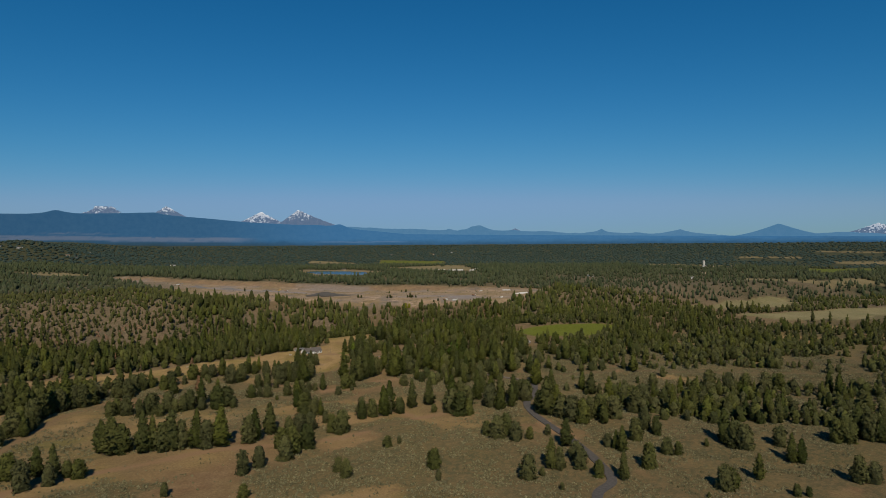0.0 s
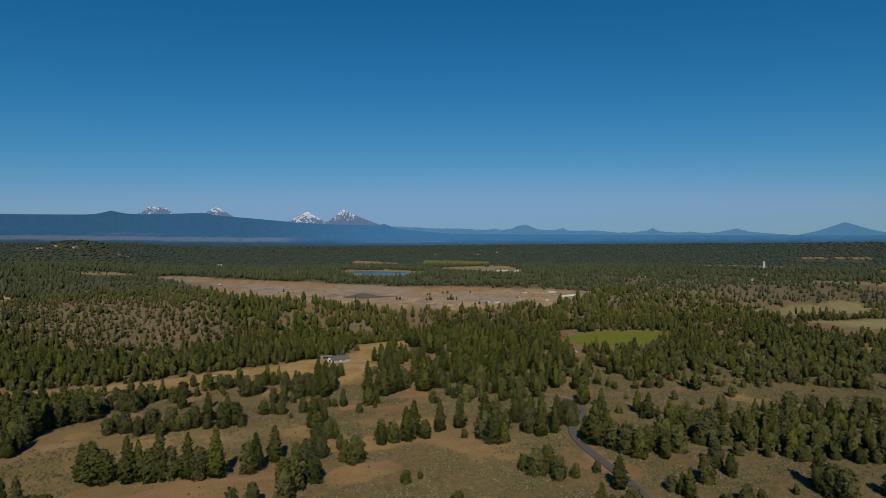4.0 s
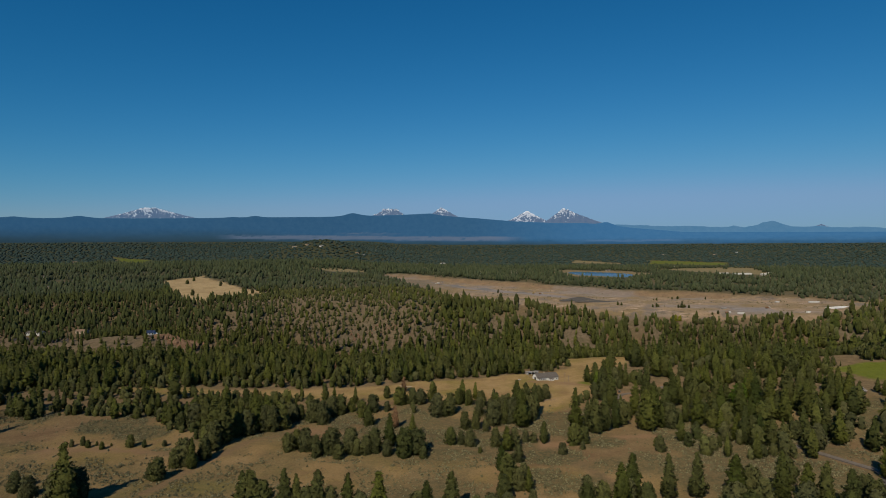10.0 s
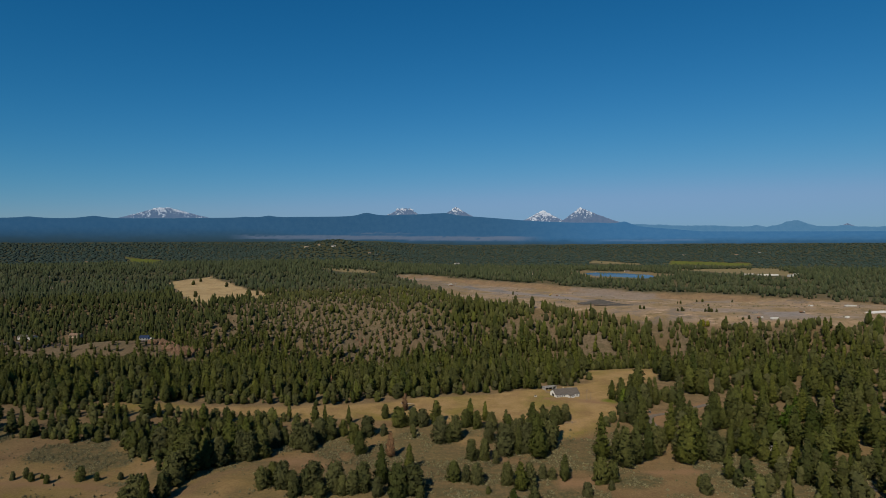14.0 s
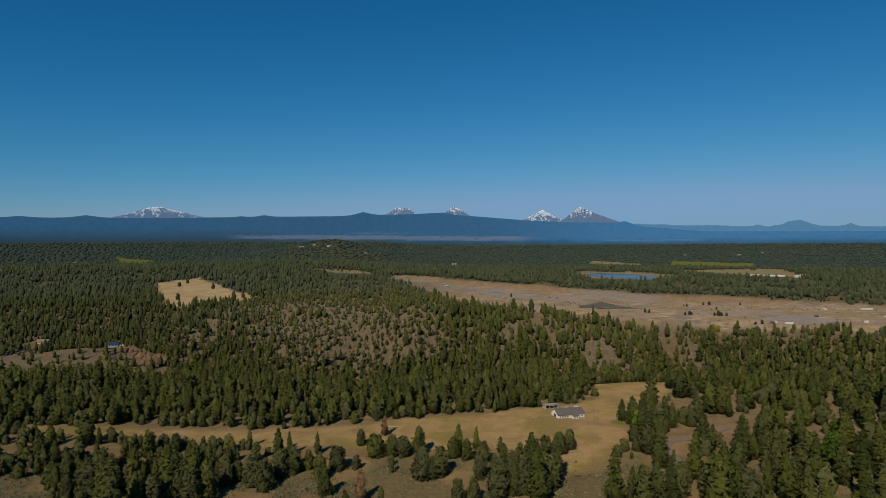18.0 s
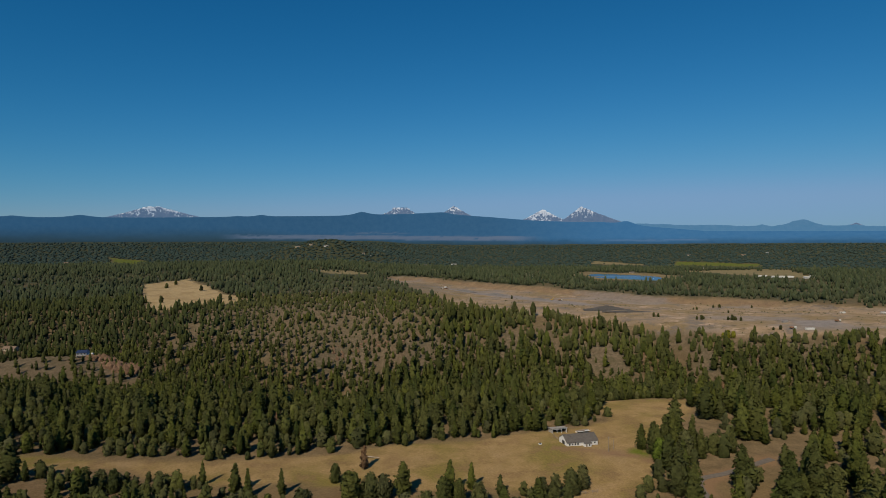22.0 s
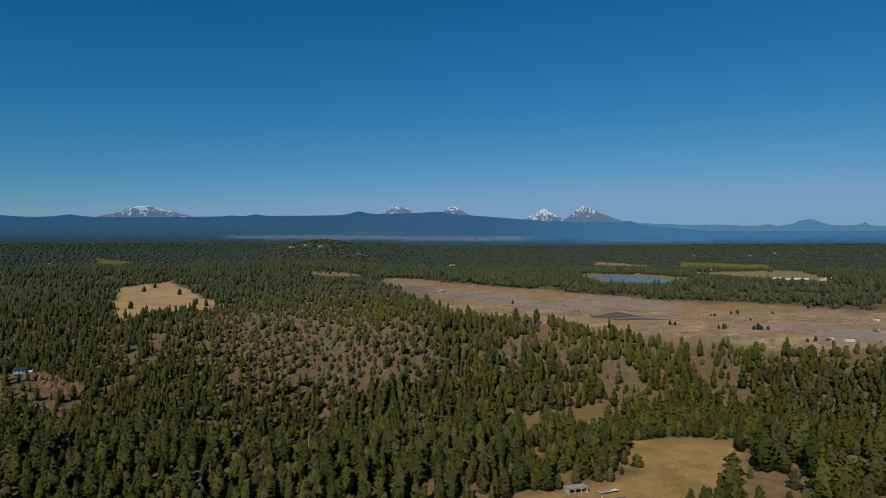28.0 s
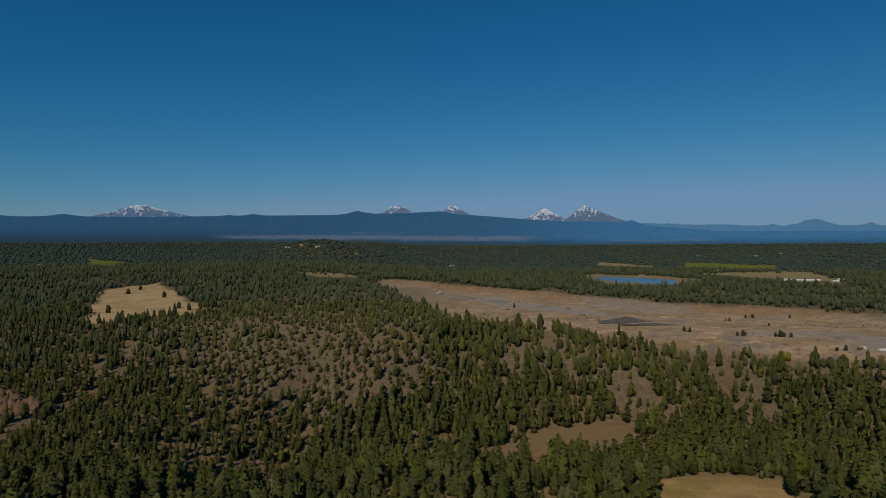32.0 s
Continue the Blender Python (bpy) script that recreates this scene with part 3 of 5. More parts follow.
def woods(name, spots, kind, clumps, label, category, sides=4, shapes=8, leaf=None, rings=7, round_=6, spread=1.0):
    """Many trees that nobody could count, as one object. spots: rows of east, north, size."""
    if not len(spots):
        return None
    g = np.random.default_rng(len(spots) + clumps)
    V, F, S, T, N, base = [], [], [], [], [], 0
    pick = g.integers(0, shapes, len(spots))
    for s in range(shapes):
        v, f, sl, nm = whole_tree(kind, clumps, 100 + 13 * s + clumps, sides, rings, round_)
        p = spots[pick == s]
        n = len(p)
        if not n:
            continue
        a = g.uniform(0, 6.2832, n)
        wide = p[:, 2] * g.uniform(0.8, 1.2, n) * spread
        ca, sa = np.cos(a)[:, None], np.sin(a)[:, None]
        x = (v[None, :, 0] * ca - v[None, :, 1] * sa) * wide[:, None] + p[:, 0][:, None]
        y = (v[None, :, 0] * sa + v[None, :, 1] * ca) * wide[:, None] + p[:, 1][:, None]
        z = v[None, :, 2] * p[:, 2][:, None] + height(p[:, 0], p[:, 1])[:, None] - 0.15
        V.append(np.stack([x, y, z], -1).reshape(-1, 3))
        N.append(np.stack([nm[None, :, 0] * ca - nm[None, :, 1] * sa, nm[None, :, 0] * sa + nm[None, :, 1] * ca, np.repeat(nm[None, :, 2], n, 0)], -1).reshape(-1, 3))
        F.append((f[None] + (np.arange(n) * len(v))[:, None, None] + base).reshape(-1, 3))
        S.append(np.tile(sl, n))
        stand = fbm(p[:, 0], p[:, 1], 70, 91) * 1.6 - 0.55
        T.append(np.repeat(np.clip(0.85 * g.uniform(0, 1, n) ** 1.3 + 0.45 * stand, 0.01, 0.99), len(v)))
        base += n * len(v)
    leaf = leaf or (PINE if kind == "pine" else JUNIPER)
    me = quick_mesh(name, np.concatenate(V), np.concatenate(F), [leaf, BARK], np.concatenate(S), np.concatenate(T), smooth=True, normals=np.concatenate(N))
    return tagged(new(name, me), label, category, kind="stuff")


_tree_parts = {}


def tree(kind, x, y, high, seed, leaf=None, label=""):
    """One tree that can be told apart: an Empty with a trunk and a crown."""
    v = seed % 9
    if (kind, v, leaf) not in _tree_parts:
        cv, cf, cn = crown_shape(kind, 52 if kind == "pine" else 42, 500 + v, 6, 6, True, 36)
        tv, tf = trunk_shape(0.017 if kind == "pine" else 0.028, 0.93 if kind == "pine" else 0.65, 7, 0.02 * (v % 3 - 1))
        _tree_parts[kind, v, leaf] = (quick_mesh("crown", cv, cf, [leaf or (PINE if kind == "pine" else JUNIPER)], tone=np.zeros(len(cv)), smooth=True, normals=cn),
                                quick_mesh("trunk", tv, tf, [BARK], smooth=True))
    crown, trunk = _tree_parts[kind, v, leaf]
    name = "broadleaf_tree" if leaf else {"pine": "pine_tree", "juniper": "juniper_tree"}[kind]
    top = new(name)
    w = high * (0.88 + 0.26 * ((seed * 0.618) % 1))
    top.matrix_world = Matrix.Translation((x, y, float(height(x, y)) - 0.15)) @ Euler((0, 0, seed * 2.4)).to_matrix().to_4x4() @ Matrix.Diagonal((w, w, high, 1))
    for nm, me in (("trunk", trunk), ("crown", crown)):
        new(nm, me).parent = top
    if leaf:
        tagged(top, label, "tree", "broadleaf trees")
    elif kind == "pine":
        tagged(top, "tall dark green pine with a ragged pointed crown" if high > 15 else "young green pine with a pointed crown", "tree", "pines on the flat")
    else:
        tagged(top, "rounded grey-green juniper on dry soil" if high > 6 else "small bushy juniper on dry soil", "tree", "junipers on the flat")
    return top


def tree_share(x, y):
    """How thickly trees stand (0 to 1), and the share of pines among them."""
    c = cover(x, y)
    lump = fbm(x, y, 46, 71)
    edge = sst(470, 500, y) * sst(700, 640, y) * sst(125, 105, x)
    belt = np.maximum(sst(0.28, 0.5, lump) * 0.85 + 0.06, 0.92 * edge)
    flat = sst(0.45, 0.54, lump) * 0.78 + 0.03 + 0.05 * (x > 200)
    planted = (x > -255) & (x < 235 + 80 * sst(150, 100, y)) & (y < 405 - 100 * sst(130, 165, x))
    flat = np.where(planted, 0.0, flat)
    flat = np.maximum(flat, 0.85 * sst(-4, 6, inside(GROVE, x, y)))
    d = np.where(y < 425 - 165 * sst(320, 430, x), flat, belt)
    grove = sst(118, 150, x) * sst(360, 320, x) * sst(305, 325, y) * sst(585, 560, y)
    d = d * (1 - grove) + 0.27 * grove * sst(0.30, 0.46, fbm(x, y, 28, 74))
    gap = (x > -100) & (x < 75) & (y > 395) & (y < 455)
    d = np.where(gap, d * 0.25, d)
    canyon = sst(600, 690, y) * sst(40, -10, y - rim_line(x))
    d = np.maximum(d, canyon * (0.42 + 0.52 * sst(0.32, 0.5, fbm(x, y, 38, 72))))
    chute = canyon * sst(0.60, 0.66, fbm(x, y * 0.4, 34, 76))
    d = d * (1 - 0.75 * chute)
    d = np.where((x > 15) & (x < 105) & (y > 640) & (y < 720), d * 0.6, d)
    hill = sst(70, -20, x) * sst(-400, -230, x + (fbm(x, y, 90, 83) - 0.5) * 140) * sst(-150, -80, y - rim_line(x)) * (1 - sst(1350, 1600, y))
    d = d * (1 - hill) + hill * (0.60 + 0.28 * sst(0.40, 0.60, fbm(x, y, 34, 73)))
    top = sst(60, 0, x) * sst(10, 60, y - rim_line(x)) * (1 - sst(1700, 2100, y))
    d = d * (1 - top) + top * (0.44 + 0.3 * sst(0.4, 0.55, fbm(x, y, 60, 77)))
    face = sst(40, 120, x) * sst(-110, -60, y - rim_line(x)) * sst(30, 0, y - rim_line(x))
    d = d * (1 - 0.1 * face)
    distant = sst(1350, 1700, y) * (1 - top)
    d = d * (1 - distant) + distant * (0.8 + 0.2 * sst(0.3, 0.5, fbm(x, y, 140, 79)))
    glade = sst(0.57, 0.63, fbm(x, y, 75, 131)) * sst(1350, 1700, np.hypot(x, y + 120)) * sst(2900, 2500, np.hypot(x, y + 120))
    d = d * (1 - 0.6 * glade)
    west = sst(-300, -390, x) * sst(850, 900, y) * sst(1750, 1500, y)
    d = np.maximum(d, 0.85 * west)
    d = d * (1 - 0.2 * east_ridge(x, y))
    for hx, hy in ((-398, 845), (-540, 925), (-603, 912), (611, 830), (224, 415), (400, 962)):
        d = d * (1 - 0.9 * sst(22, 14, np.hypot(x - hx, y - hy)))
    d = d * (1 - 0.45 * sst(-12, 6, inside(BLUFF, x, y)))
    bare = np.maximum.reduce([sst(-3, 3, inside(PASTURE, x, y)), sst(-4, 6, inside(MEADOW, x, y)), c["blond"], c["green"], c["quarry"], c["track"],
                              sst(-5, 5, inside(TERRACE, x, y)), sst(-8, 8, inside(EAST_FIELD, x, y)), sst(-8, 8, inside(EAST_STRIP, x, y)), 0.93 * sst(-4, 4, inside(ROAD_MEADOW, x, y)), sst(-10, 10, inside(POND_MEADOW, x, y)),
                              sst(-10, 10, inside(POND, x, y)), sst(7, 4, near_line(GULLY, x, y)), sst(16, 11, np.hypot(x - 98, y - 508)), sst(9, 5, np.minimum(near_line(ROAD, x, y), near_line(LANE, x, y)))])
    pines = 0.15 + 0.4 * sst(118, 150, x) * sst(360, 320, x) * sst(305, 325, y) * sst(600, 560, y) + 0.4 * sst(-280, -380, x) * sst(600, 800, y) + 0.35 * sst(1500, 1800, y) + 0.75 * canyon + 0.5 * sst(0.5, 0.62, fbm(x, y, 120, 75)) * (y > 380)
    # the woods in front of the far fields and the pond stay low or open
    ex, ey = x - 20, y - 150
    r = np.hypot(ex, ey)
    for poly in (EAST_FIELD, EAST_STRIP):
        for back in (45, 90):
            d = d * (1 - 0.8 * sst(-8, 8, inside(poly, x + ex / r * back, y + ey / r * back)))
    for back in (25, 50):
        d = d * (1 - 0.35 * sst(-6, 6, inside(BLUFF, x + ex / r * back, y + ey / r * back)))
    for back in (16, 32, 48):
        d = d * (1 - 0.85 * sst(-4, 4, inside(TERRACE, x + ex / r * back, y + ey / r * back)))
    for back in (18, 36, 54):
        d = d * (1 - 0.9 * sst(-3, 3, inside(CROP, x + ex / r * back, y + ey / r * back)))
    for poly in FAR_FIELDS + [POND]:
        for back in (70, 140, 210):
            d = d * (1 - 0.85 * sst(-15, 15, inside(poly, x + ex / r * back, y + ey / r * back)) * (y > 1500))
    pines = np.maximum.reduce([pines * (1 - 0.75 * face), 0.8 * west, 0.5 * edge])
    return d * (1 - bare), np.clip(pines * (1 - 0.85 * np.maximum(hill, top) * (1 - west)), 0, 1)


def scatter(cell, r0, r1, seed):
    g = np.random.default_rng(seed)
    lim = r1 + cell
    gx, gy = np.meshgrid(np.arange(-lim, lim, cell), np.arange(-100, lim, cell))
    x = gx.ravel() + g.uniform(-0.45, 0.45, gx.size) * cell
    y = gy.ravel() + g.uniform(-0.45, 0.45, gx.size) * cell
    r = np.hypot(x, y + 120)
    ok = (r >= r0) & (r < r1) & in_view(x, y)
    x, y = x[ok], y[ok]
    d, p = tree_share(x, y)
    ok = g.uniform(0, 1, len(x)) < d
    x, y, p = x[ok], y[ok], p[ok]
    pine = g.uniform(0, 1, len(x)) < p
    size = np.where(pine, g.normal(14.5, 4.2, len(x)), g.normal(7.8, 2.3, len(x)))
    size = np.clip(size, np.where(pine, 6, 3.0), np.where(pine, 26, 13))
    rocky = sst(70, -20, x) * sst(-330, -230, x) * sst(-160, -90, y - rim_line(x)) * (1 - sst(1200, 1400, y))
    tall = sst(-160, 40, x) * sst(600, 690, y) * sst(120, 60, y - rim_line(x)) * (1 - rocky)
    size = size * (1 - 0.02 * rocky) * (1 + 0.24 * tall) * np.where(y < 600, 0.88, 1.0) * (1 - 0.2 * sst(20, -130, x) * sst(560, 640, y) * sst(1300, 1100, y))
    grove = sst(118, 150, x) * sst(360, 320, x) * sst(305, 325, y) * sst(600, 560, y)
    size = np.minimum(size * (1 + grove * g.uniform(0.1, 0.8, len(x))), 29)
    size = size * (1 + 0.12 * sst(470, 495, y) * sst(760, 640, y) * sst(140, 110, x))
    size = size * (1 - 0.25 * east_ridge(x, y))
    return np.stack([x, y, size], 1), pine


# trees of the flat, by groves: east, north, height
PINES_FRONT = [(209, 54, 14), (251, 60, 14), (247, 63, 17), (317, 69, 22), (149, 84, 16), (240, 100, 22), (126, 113, 17), (176, 115, 16), (176, 120,
    12), (153, 136, 17), (415, 147, 18), (273, 150, 18), (267, 153, 18), (258, 156, 22), (202, 160, 17), (186, 189, 22), (180, 192, 28), (-106, 209,
    19), (-114, 217, 16), (160, 219, 18), (170, 220, 17), (-25, 227, 26), (-38, 229, 24), (-51, 232, 25), (-5, 232, 21), (-66, 235, 25), (-61, 236,
    22), (-82, 240, 23), (6, 244, 21), (-87, 246, 20), (-168, 251, 32), (44, 266, 13)]
PINES_ROADSIDE = [(34, 294, 14), (-132, 305, 15), (-134, 311, 16), (213, 318, 19), (196, 323, 18), (41, 325, 15), (192, 330, 19), (184, 332, 24),
    (-27, 333, 21), (65, 337, 14), (183, 339, 18), (-127, 344, 28), (-14, 348, 16), (100, 354, 23), (-124, 357, 21), (97, 359, 20), (108, 360, 25),
    (90, 363, 27), (136, 363, 28), (56, 367, 26), (117, 367, 22), (142, 368, 29), (148, 368, 17), (-142, 371, 24), (-116, 372, 29), (46, 374, 17),
    (167, 377, 17), (-151, 380, 23), (55, 382, 28), (62, 387, 25), (69, 393, 23), (-1, 434, 17)]
PINES_MIDDLE = [(136, 464, 21), (161, 483, 18), (137, 490, 20), (148, 490, 25), (160, 494, 19), (133, 499, 16), (141, 505, 15), (149, 506, 19), (157,
    508, 17)]
JUNIPERS_FRONT = [(256, 26, 11), (250, 30, 14), (211, 30, 5), (207, 33, 6), (170, 51, 3), (183, 53, 13), (188, 53, 10), (316, 62, 20), (300, 65, 22),
    (334, 67, 14), (294, 68, 15), (263, 81, 12), (114, 88, 4), (243, 88, 15), (171, 89, 14), (140, 92, 9), (242, 94, 15), (202, 99, 8), (197, 102,
    10), (228, 102, 5), (139, 105, 12), (108, 107, 13), (116, 107, 5), (129, 110, 12), (394, 110, 12), (302, 113, 8), (144, 115, 11), (294, 117, 9),
    (66, 125, 6), (175, 126, 8), (198, 128, 14), (216, 129, 12)]
JUNIPERS_ROADSIDE = [(217, 140, 15), (72, 142, 11), (-24, 148, 7), (26, 149, 10), (285, 154, 16), (142, 156, 8), (133, 157, 12), (25, 159, 8), (157,
    159, 7), (-57, 165, 7), (215, 166, 15), (126, 167, 14), (190, 167, 17), (134, 170, 14), (206, 170, 19), (239, 171, 16), (392, 172, 14), (201, 173,
    15), (376, 173, 18), (123, 175, 9), (188, 175, 19), (271, 176, 13), (-20, 178, 13), (364, 181, 16), (258, 182, 17), (-11, 183, 12), (186, 183,
    16), (351, 186, 18), (63, 187, 7), (246, 187, 17), (71, 189, 5), (4, 189, 14)]
JUNIPERS_MIDDLE = [(10, 198, 20), (-118, 199, 15), (180, 199, 16), (-107, 200, 11), (346, 201, 19), (-95, 206, 10), (20, 206, 15), (-100, 210, 9),
    (16, 210, 9), (6, 212, 13), (11, 212, 12), (301, 217, 14), (-126, 218, 14), (136, 221, 12), (130, 223, 18), (47, 225, 15), (-33, 228, 19), (158,
    229, 19), (-9, 229, 18), (42, 230, 12), (129, 233, 20), (-56, 233, 20), (-46, 233, 20), (23, 240, 12), (-77, 241, 20), (31, 241, 12), (17, 241,
    11), (67, 246, 13), (195, 247, 13), (43, 249, 9), (-175, 256, 23), (-168, 261, 22)]
JUNIPERS_MEADOW_EDGE = [(40, 269, 11), (-196, 269, 11), (173, 270, 14), (-91, 275, 8), (-207, 277, 11), (36, 278, 15), (-143, 289, 12), (-147, 290,
    9), (-142, 307, 11), (-139, 312, 15), (-7, 314, 7), (-55, 317, 9), (-18, 318, 17), (-130, 319, 13), (72, 319, 7), (128, 319, 10), (-68, 320, 13),
    (-28, 320, 10), (25, 320, 4), (-11, 321, 15), (221, 321, 15), (202, 322, 15), (-45, 323, 10), (85, 324, 5), (-63, 324, 13), (-40, 324, 12), (-35,
    327, 15), (-60, 328, 15), (-49, 328, 15), (129, 328, 6), (-134, 329, 10), (46, 329, 13)]
JUNIPERS_BACK = [(-86, 331, 11), (-76, 332, 14), (35, 332, 12), (20, 332, 11), (82, 332, 13), (88, 334, 11), (9, 335, 11), (15, 335, 9), (-196, 336,
    5), (-131, 336, 18), (-82, 336, 12), (-205, 338, 5), (-215, 339, 5), (59, 339, 6), (219, 339, 12), (54, 340, 8), (176, 340, 12), (-210, 342, 6),
    (-202, 342, 3), (-182, 342, 8), (-174, 342, 5), (-194, 343, 2), (-163, 344, 4), (197, 347, 13), (-119, 362, 21), (32, 362, 8), (26, 366, 13),
    (180, 366, 12), (19, 367, 12), (153, 367, 20), (160, 372, 12), (-111, 373, 20)]
JUNIPERS_PASTURE_EDGE = [(-106, 373, 19), (59, 373, 14), (39, 374, 17), (-166, 376, 12), (180, 376, 14), (51, 377, 20), (124, 377, 22), (-44, 378,
    14), (140, 378, 15), (-101, 379, 17), (-159, 380, 17), (64, 381, 22), (-163, 381, 12), (178, 387, 12), (-76, 388, 16), (132, 388, 12), (40, 389,
    13), (48, 394, 14), (-83, 394, 16), (-97, 395, 13), (31, 395, 13), (2, 397, 20), (-50, 398, 12), (7, 398, 11), (11, 401, 16), (-93, 401, 11),
    (-181, 402, 9), (-72, 403, 15), (39, 405, 9), (-66, 407, 15), (-59, 412, 11), (-44, 412, 13)]
JUNIPERS_LAST = [(34, 417, 12), (25, 421, 12), (18, 425, 12), (-10, 431, 12), (-26, 432, 14), (-16, 432, 13), (71, 432, 11), (65, 433, 9), (79, 435,
    12), (82, 437, 8), (86, 442, 12), (-143, 443, 12), (-153, 449, 9), (-161, 449, 10), (-37, 454, 10), (152, 482, 22)]

PINES_BY_THE_ROAD = [(83, 247, 22), (92, 258, 23), (109, 258, 22), (122, 257, 22), (137, 250, 23), (158, 249, 24), (167, 244, 20), (173, 240, 22), (179, 232, 21),
    (227, 272, 23), (212, 231, 23)]
JUNIPERS_BY_THE_ROAD = [(69, 252, 14), (147, 255, 15), (192, 235, 15), (43, 276, 11), (31, 260, 12), (118, 240, 6), (75, 248, 13), (96, 249, 12), (45, 307, 10), (145, 241, 15),
    (88, 252, 12), (131, 246, 10), (187, 228, 13)]
PINES_BY_THE_LANE = [(156, 382, 27), (140, 395, 26), (128, 411, 25), (129, 432, 26), (172, 370, 24), (186, 405, 27), (198, 398, 26), (212, 392, 25), (178, 425, 26),
    (192, 430, 28), (208, 420, 27), (226, 398, 26), (242, 408, 27), (163, 440, 24), (236, 378, 25), (255, 385, 27), (262, 420, 28), (218, 440, 26), (285, 405, 26), (300, 420, 27)]
for i, (x, y, h) in enumerate(PINES_FRONT + PINES_ROADSIDE + PINES_MIDDLE + PINES_BY_THE_ROAD + PINES_BY_THE_LANE):
    tree("pine", x, y, min(h, 33), i)
for i, (x, y, h) in enumerate(JUNIPERS_FRONT + JUNIPERS_ROADSIDE + JUNIPERS_MIDDLE + JUNIPERS_MEADOW_EDGE + JUNIPERS_BACK + JUNIPERS_PASTURE_EDGE + JUNIPERS_LAST + JUNIPERS_BY_THE_ROAD):
    tree("juniper", x, y, min(h, 17), i + 3)
for i, (x, y) in enumerate([(-643, 1663), (-631, 1586), (-517, 1501), (-401, 1299), (-374, 1274), (-491, 1253), (-560, 1690)]):
    tree("juniper", x, y, 11 + i % 3, i)

for i, (x, y, h) in enumerate([(224, 418, 17), (229, 424, 15), (136, 478, 14), (142, 470, 12), (250, 455, 13)]):
    tree("juniper", x, y, h, i, BROADLEAF, "bright green leafy tree among dark pines")
for i, (x, y, h) in enumerate([(400, 966, 11), (406, 963, 9), (394, 968, 8)]):
    tree("juniper", x, y, h, i, WILLOW, "yellow-green leafy tree on the rim below the quarry")
for i, (x, y, h) in enumerate([(560, 925, 5), (567, 930, 4), (575, 934, 5), (548, 920, 4), (536, 918, 3)]):
    tree("juniper", x, y, h, i, BROADLEAF, "low green willow bush at the quarry edge")
near, near_pine = scatter(6.8, 150, 780, 11)
woods("pine_woods", near[near_pine], "pine", 38, "green pine woods along the near canyon edge", "woods", 3, rings=5, round_=5, shapes=12, spread=1.1)
woods("juniper_woods", near[~near_pine], "juniper", 12, "grey-green juniper woods round the pasture", "woods", 3, rings=4, round_=5, shapes=12, spread=1.1)
mid, mid_pine = scatter(7.7, 780, 1130, 12)
woods("canyon_pine_woods", mid[mid_pine], "pine", 9, "dense dark pines filling the canyon", "woods", 0, rings=3, round_=4, shapes=14, spread=1.15)
woods("canyon_junipers", mid[~mid_pine], "juniper", 7, "grey-green junipers on the canyon slopes", "woods", 0, rings=3, round_=4, shapes=14)
hillside, hillside_pine = scatter(7.7, 1130, 1500, 15)
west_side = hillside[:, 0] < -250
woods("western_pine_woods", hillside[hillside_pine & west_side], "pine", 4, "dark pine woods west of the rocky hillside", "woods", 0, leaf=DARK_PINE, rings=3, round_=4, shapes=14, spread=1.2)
woods("rim_pine_woods", hillside[hillside_pine & ~west_side], "pine", 4, "dark pines along the canyon rim", "woods", 0, rings=3, round_=4, shapes=14, spread=1.2)
woods("hillside_junipers", hillside[~hillside_pine], "juniper", 2, "scattered junipers on the rocky hillside", "woods", 0, rings=2, round_=5, shapes=14)
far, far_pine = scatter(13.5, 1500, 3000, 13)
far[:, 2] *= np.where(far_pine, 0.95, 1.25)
woods("far_pine_woods", far[far_pine], "pine", 0, "far pine woods on the plateau", "woods", 0, leaf=HAZED_PINE, rings=3, round_=4, spread=1.3, shapes=12)
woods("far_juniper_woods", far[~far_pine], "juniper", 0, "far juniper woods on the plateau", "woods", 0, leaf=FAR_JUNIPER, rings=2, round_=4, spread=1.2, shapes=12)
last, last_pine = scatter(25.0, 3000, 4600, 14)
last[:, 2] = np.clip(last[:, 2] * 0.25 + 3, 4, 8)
woods("farthest_woods", last, "juniper", 0, "woods towards the foot of the mountains, tinted blue-green for haze", "woods", 0, leaf=HAZED_WOODS, rings=2, round_=4, spread=4.6, shapes=12)


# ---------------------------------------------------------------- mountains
def haze_material(name, low, high, haze_glow, strength, snow=False):
    """A far slope; the blue haze of the air before it is put into its emission."""
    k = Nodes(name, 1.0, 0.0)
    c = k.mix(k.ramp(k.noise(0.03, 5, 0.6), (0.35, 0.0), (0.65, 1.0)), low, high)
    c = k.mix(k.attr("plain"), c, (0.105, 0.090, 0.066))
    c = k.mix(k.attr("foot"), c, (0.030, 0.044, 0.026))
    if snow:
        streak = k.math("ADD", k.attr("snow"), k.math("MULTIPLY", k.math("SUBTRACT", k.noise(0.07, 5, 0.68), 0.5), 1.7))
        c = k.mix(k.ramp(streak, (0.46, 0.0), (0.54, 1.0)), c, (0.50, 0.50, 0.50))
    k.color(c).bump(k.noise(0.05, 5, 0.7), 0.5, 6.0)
    k.b.inputs["Emission Color"].default_value = (*haze_glow, 1)
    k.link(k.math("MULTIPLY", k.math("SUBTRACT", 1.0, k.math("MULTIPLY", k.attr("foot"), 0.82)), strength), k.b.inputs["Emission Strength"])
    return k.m


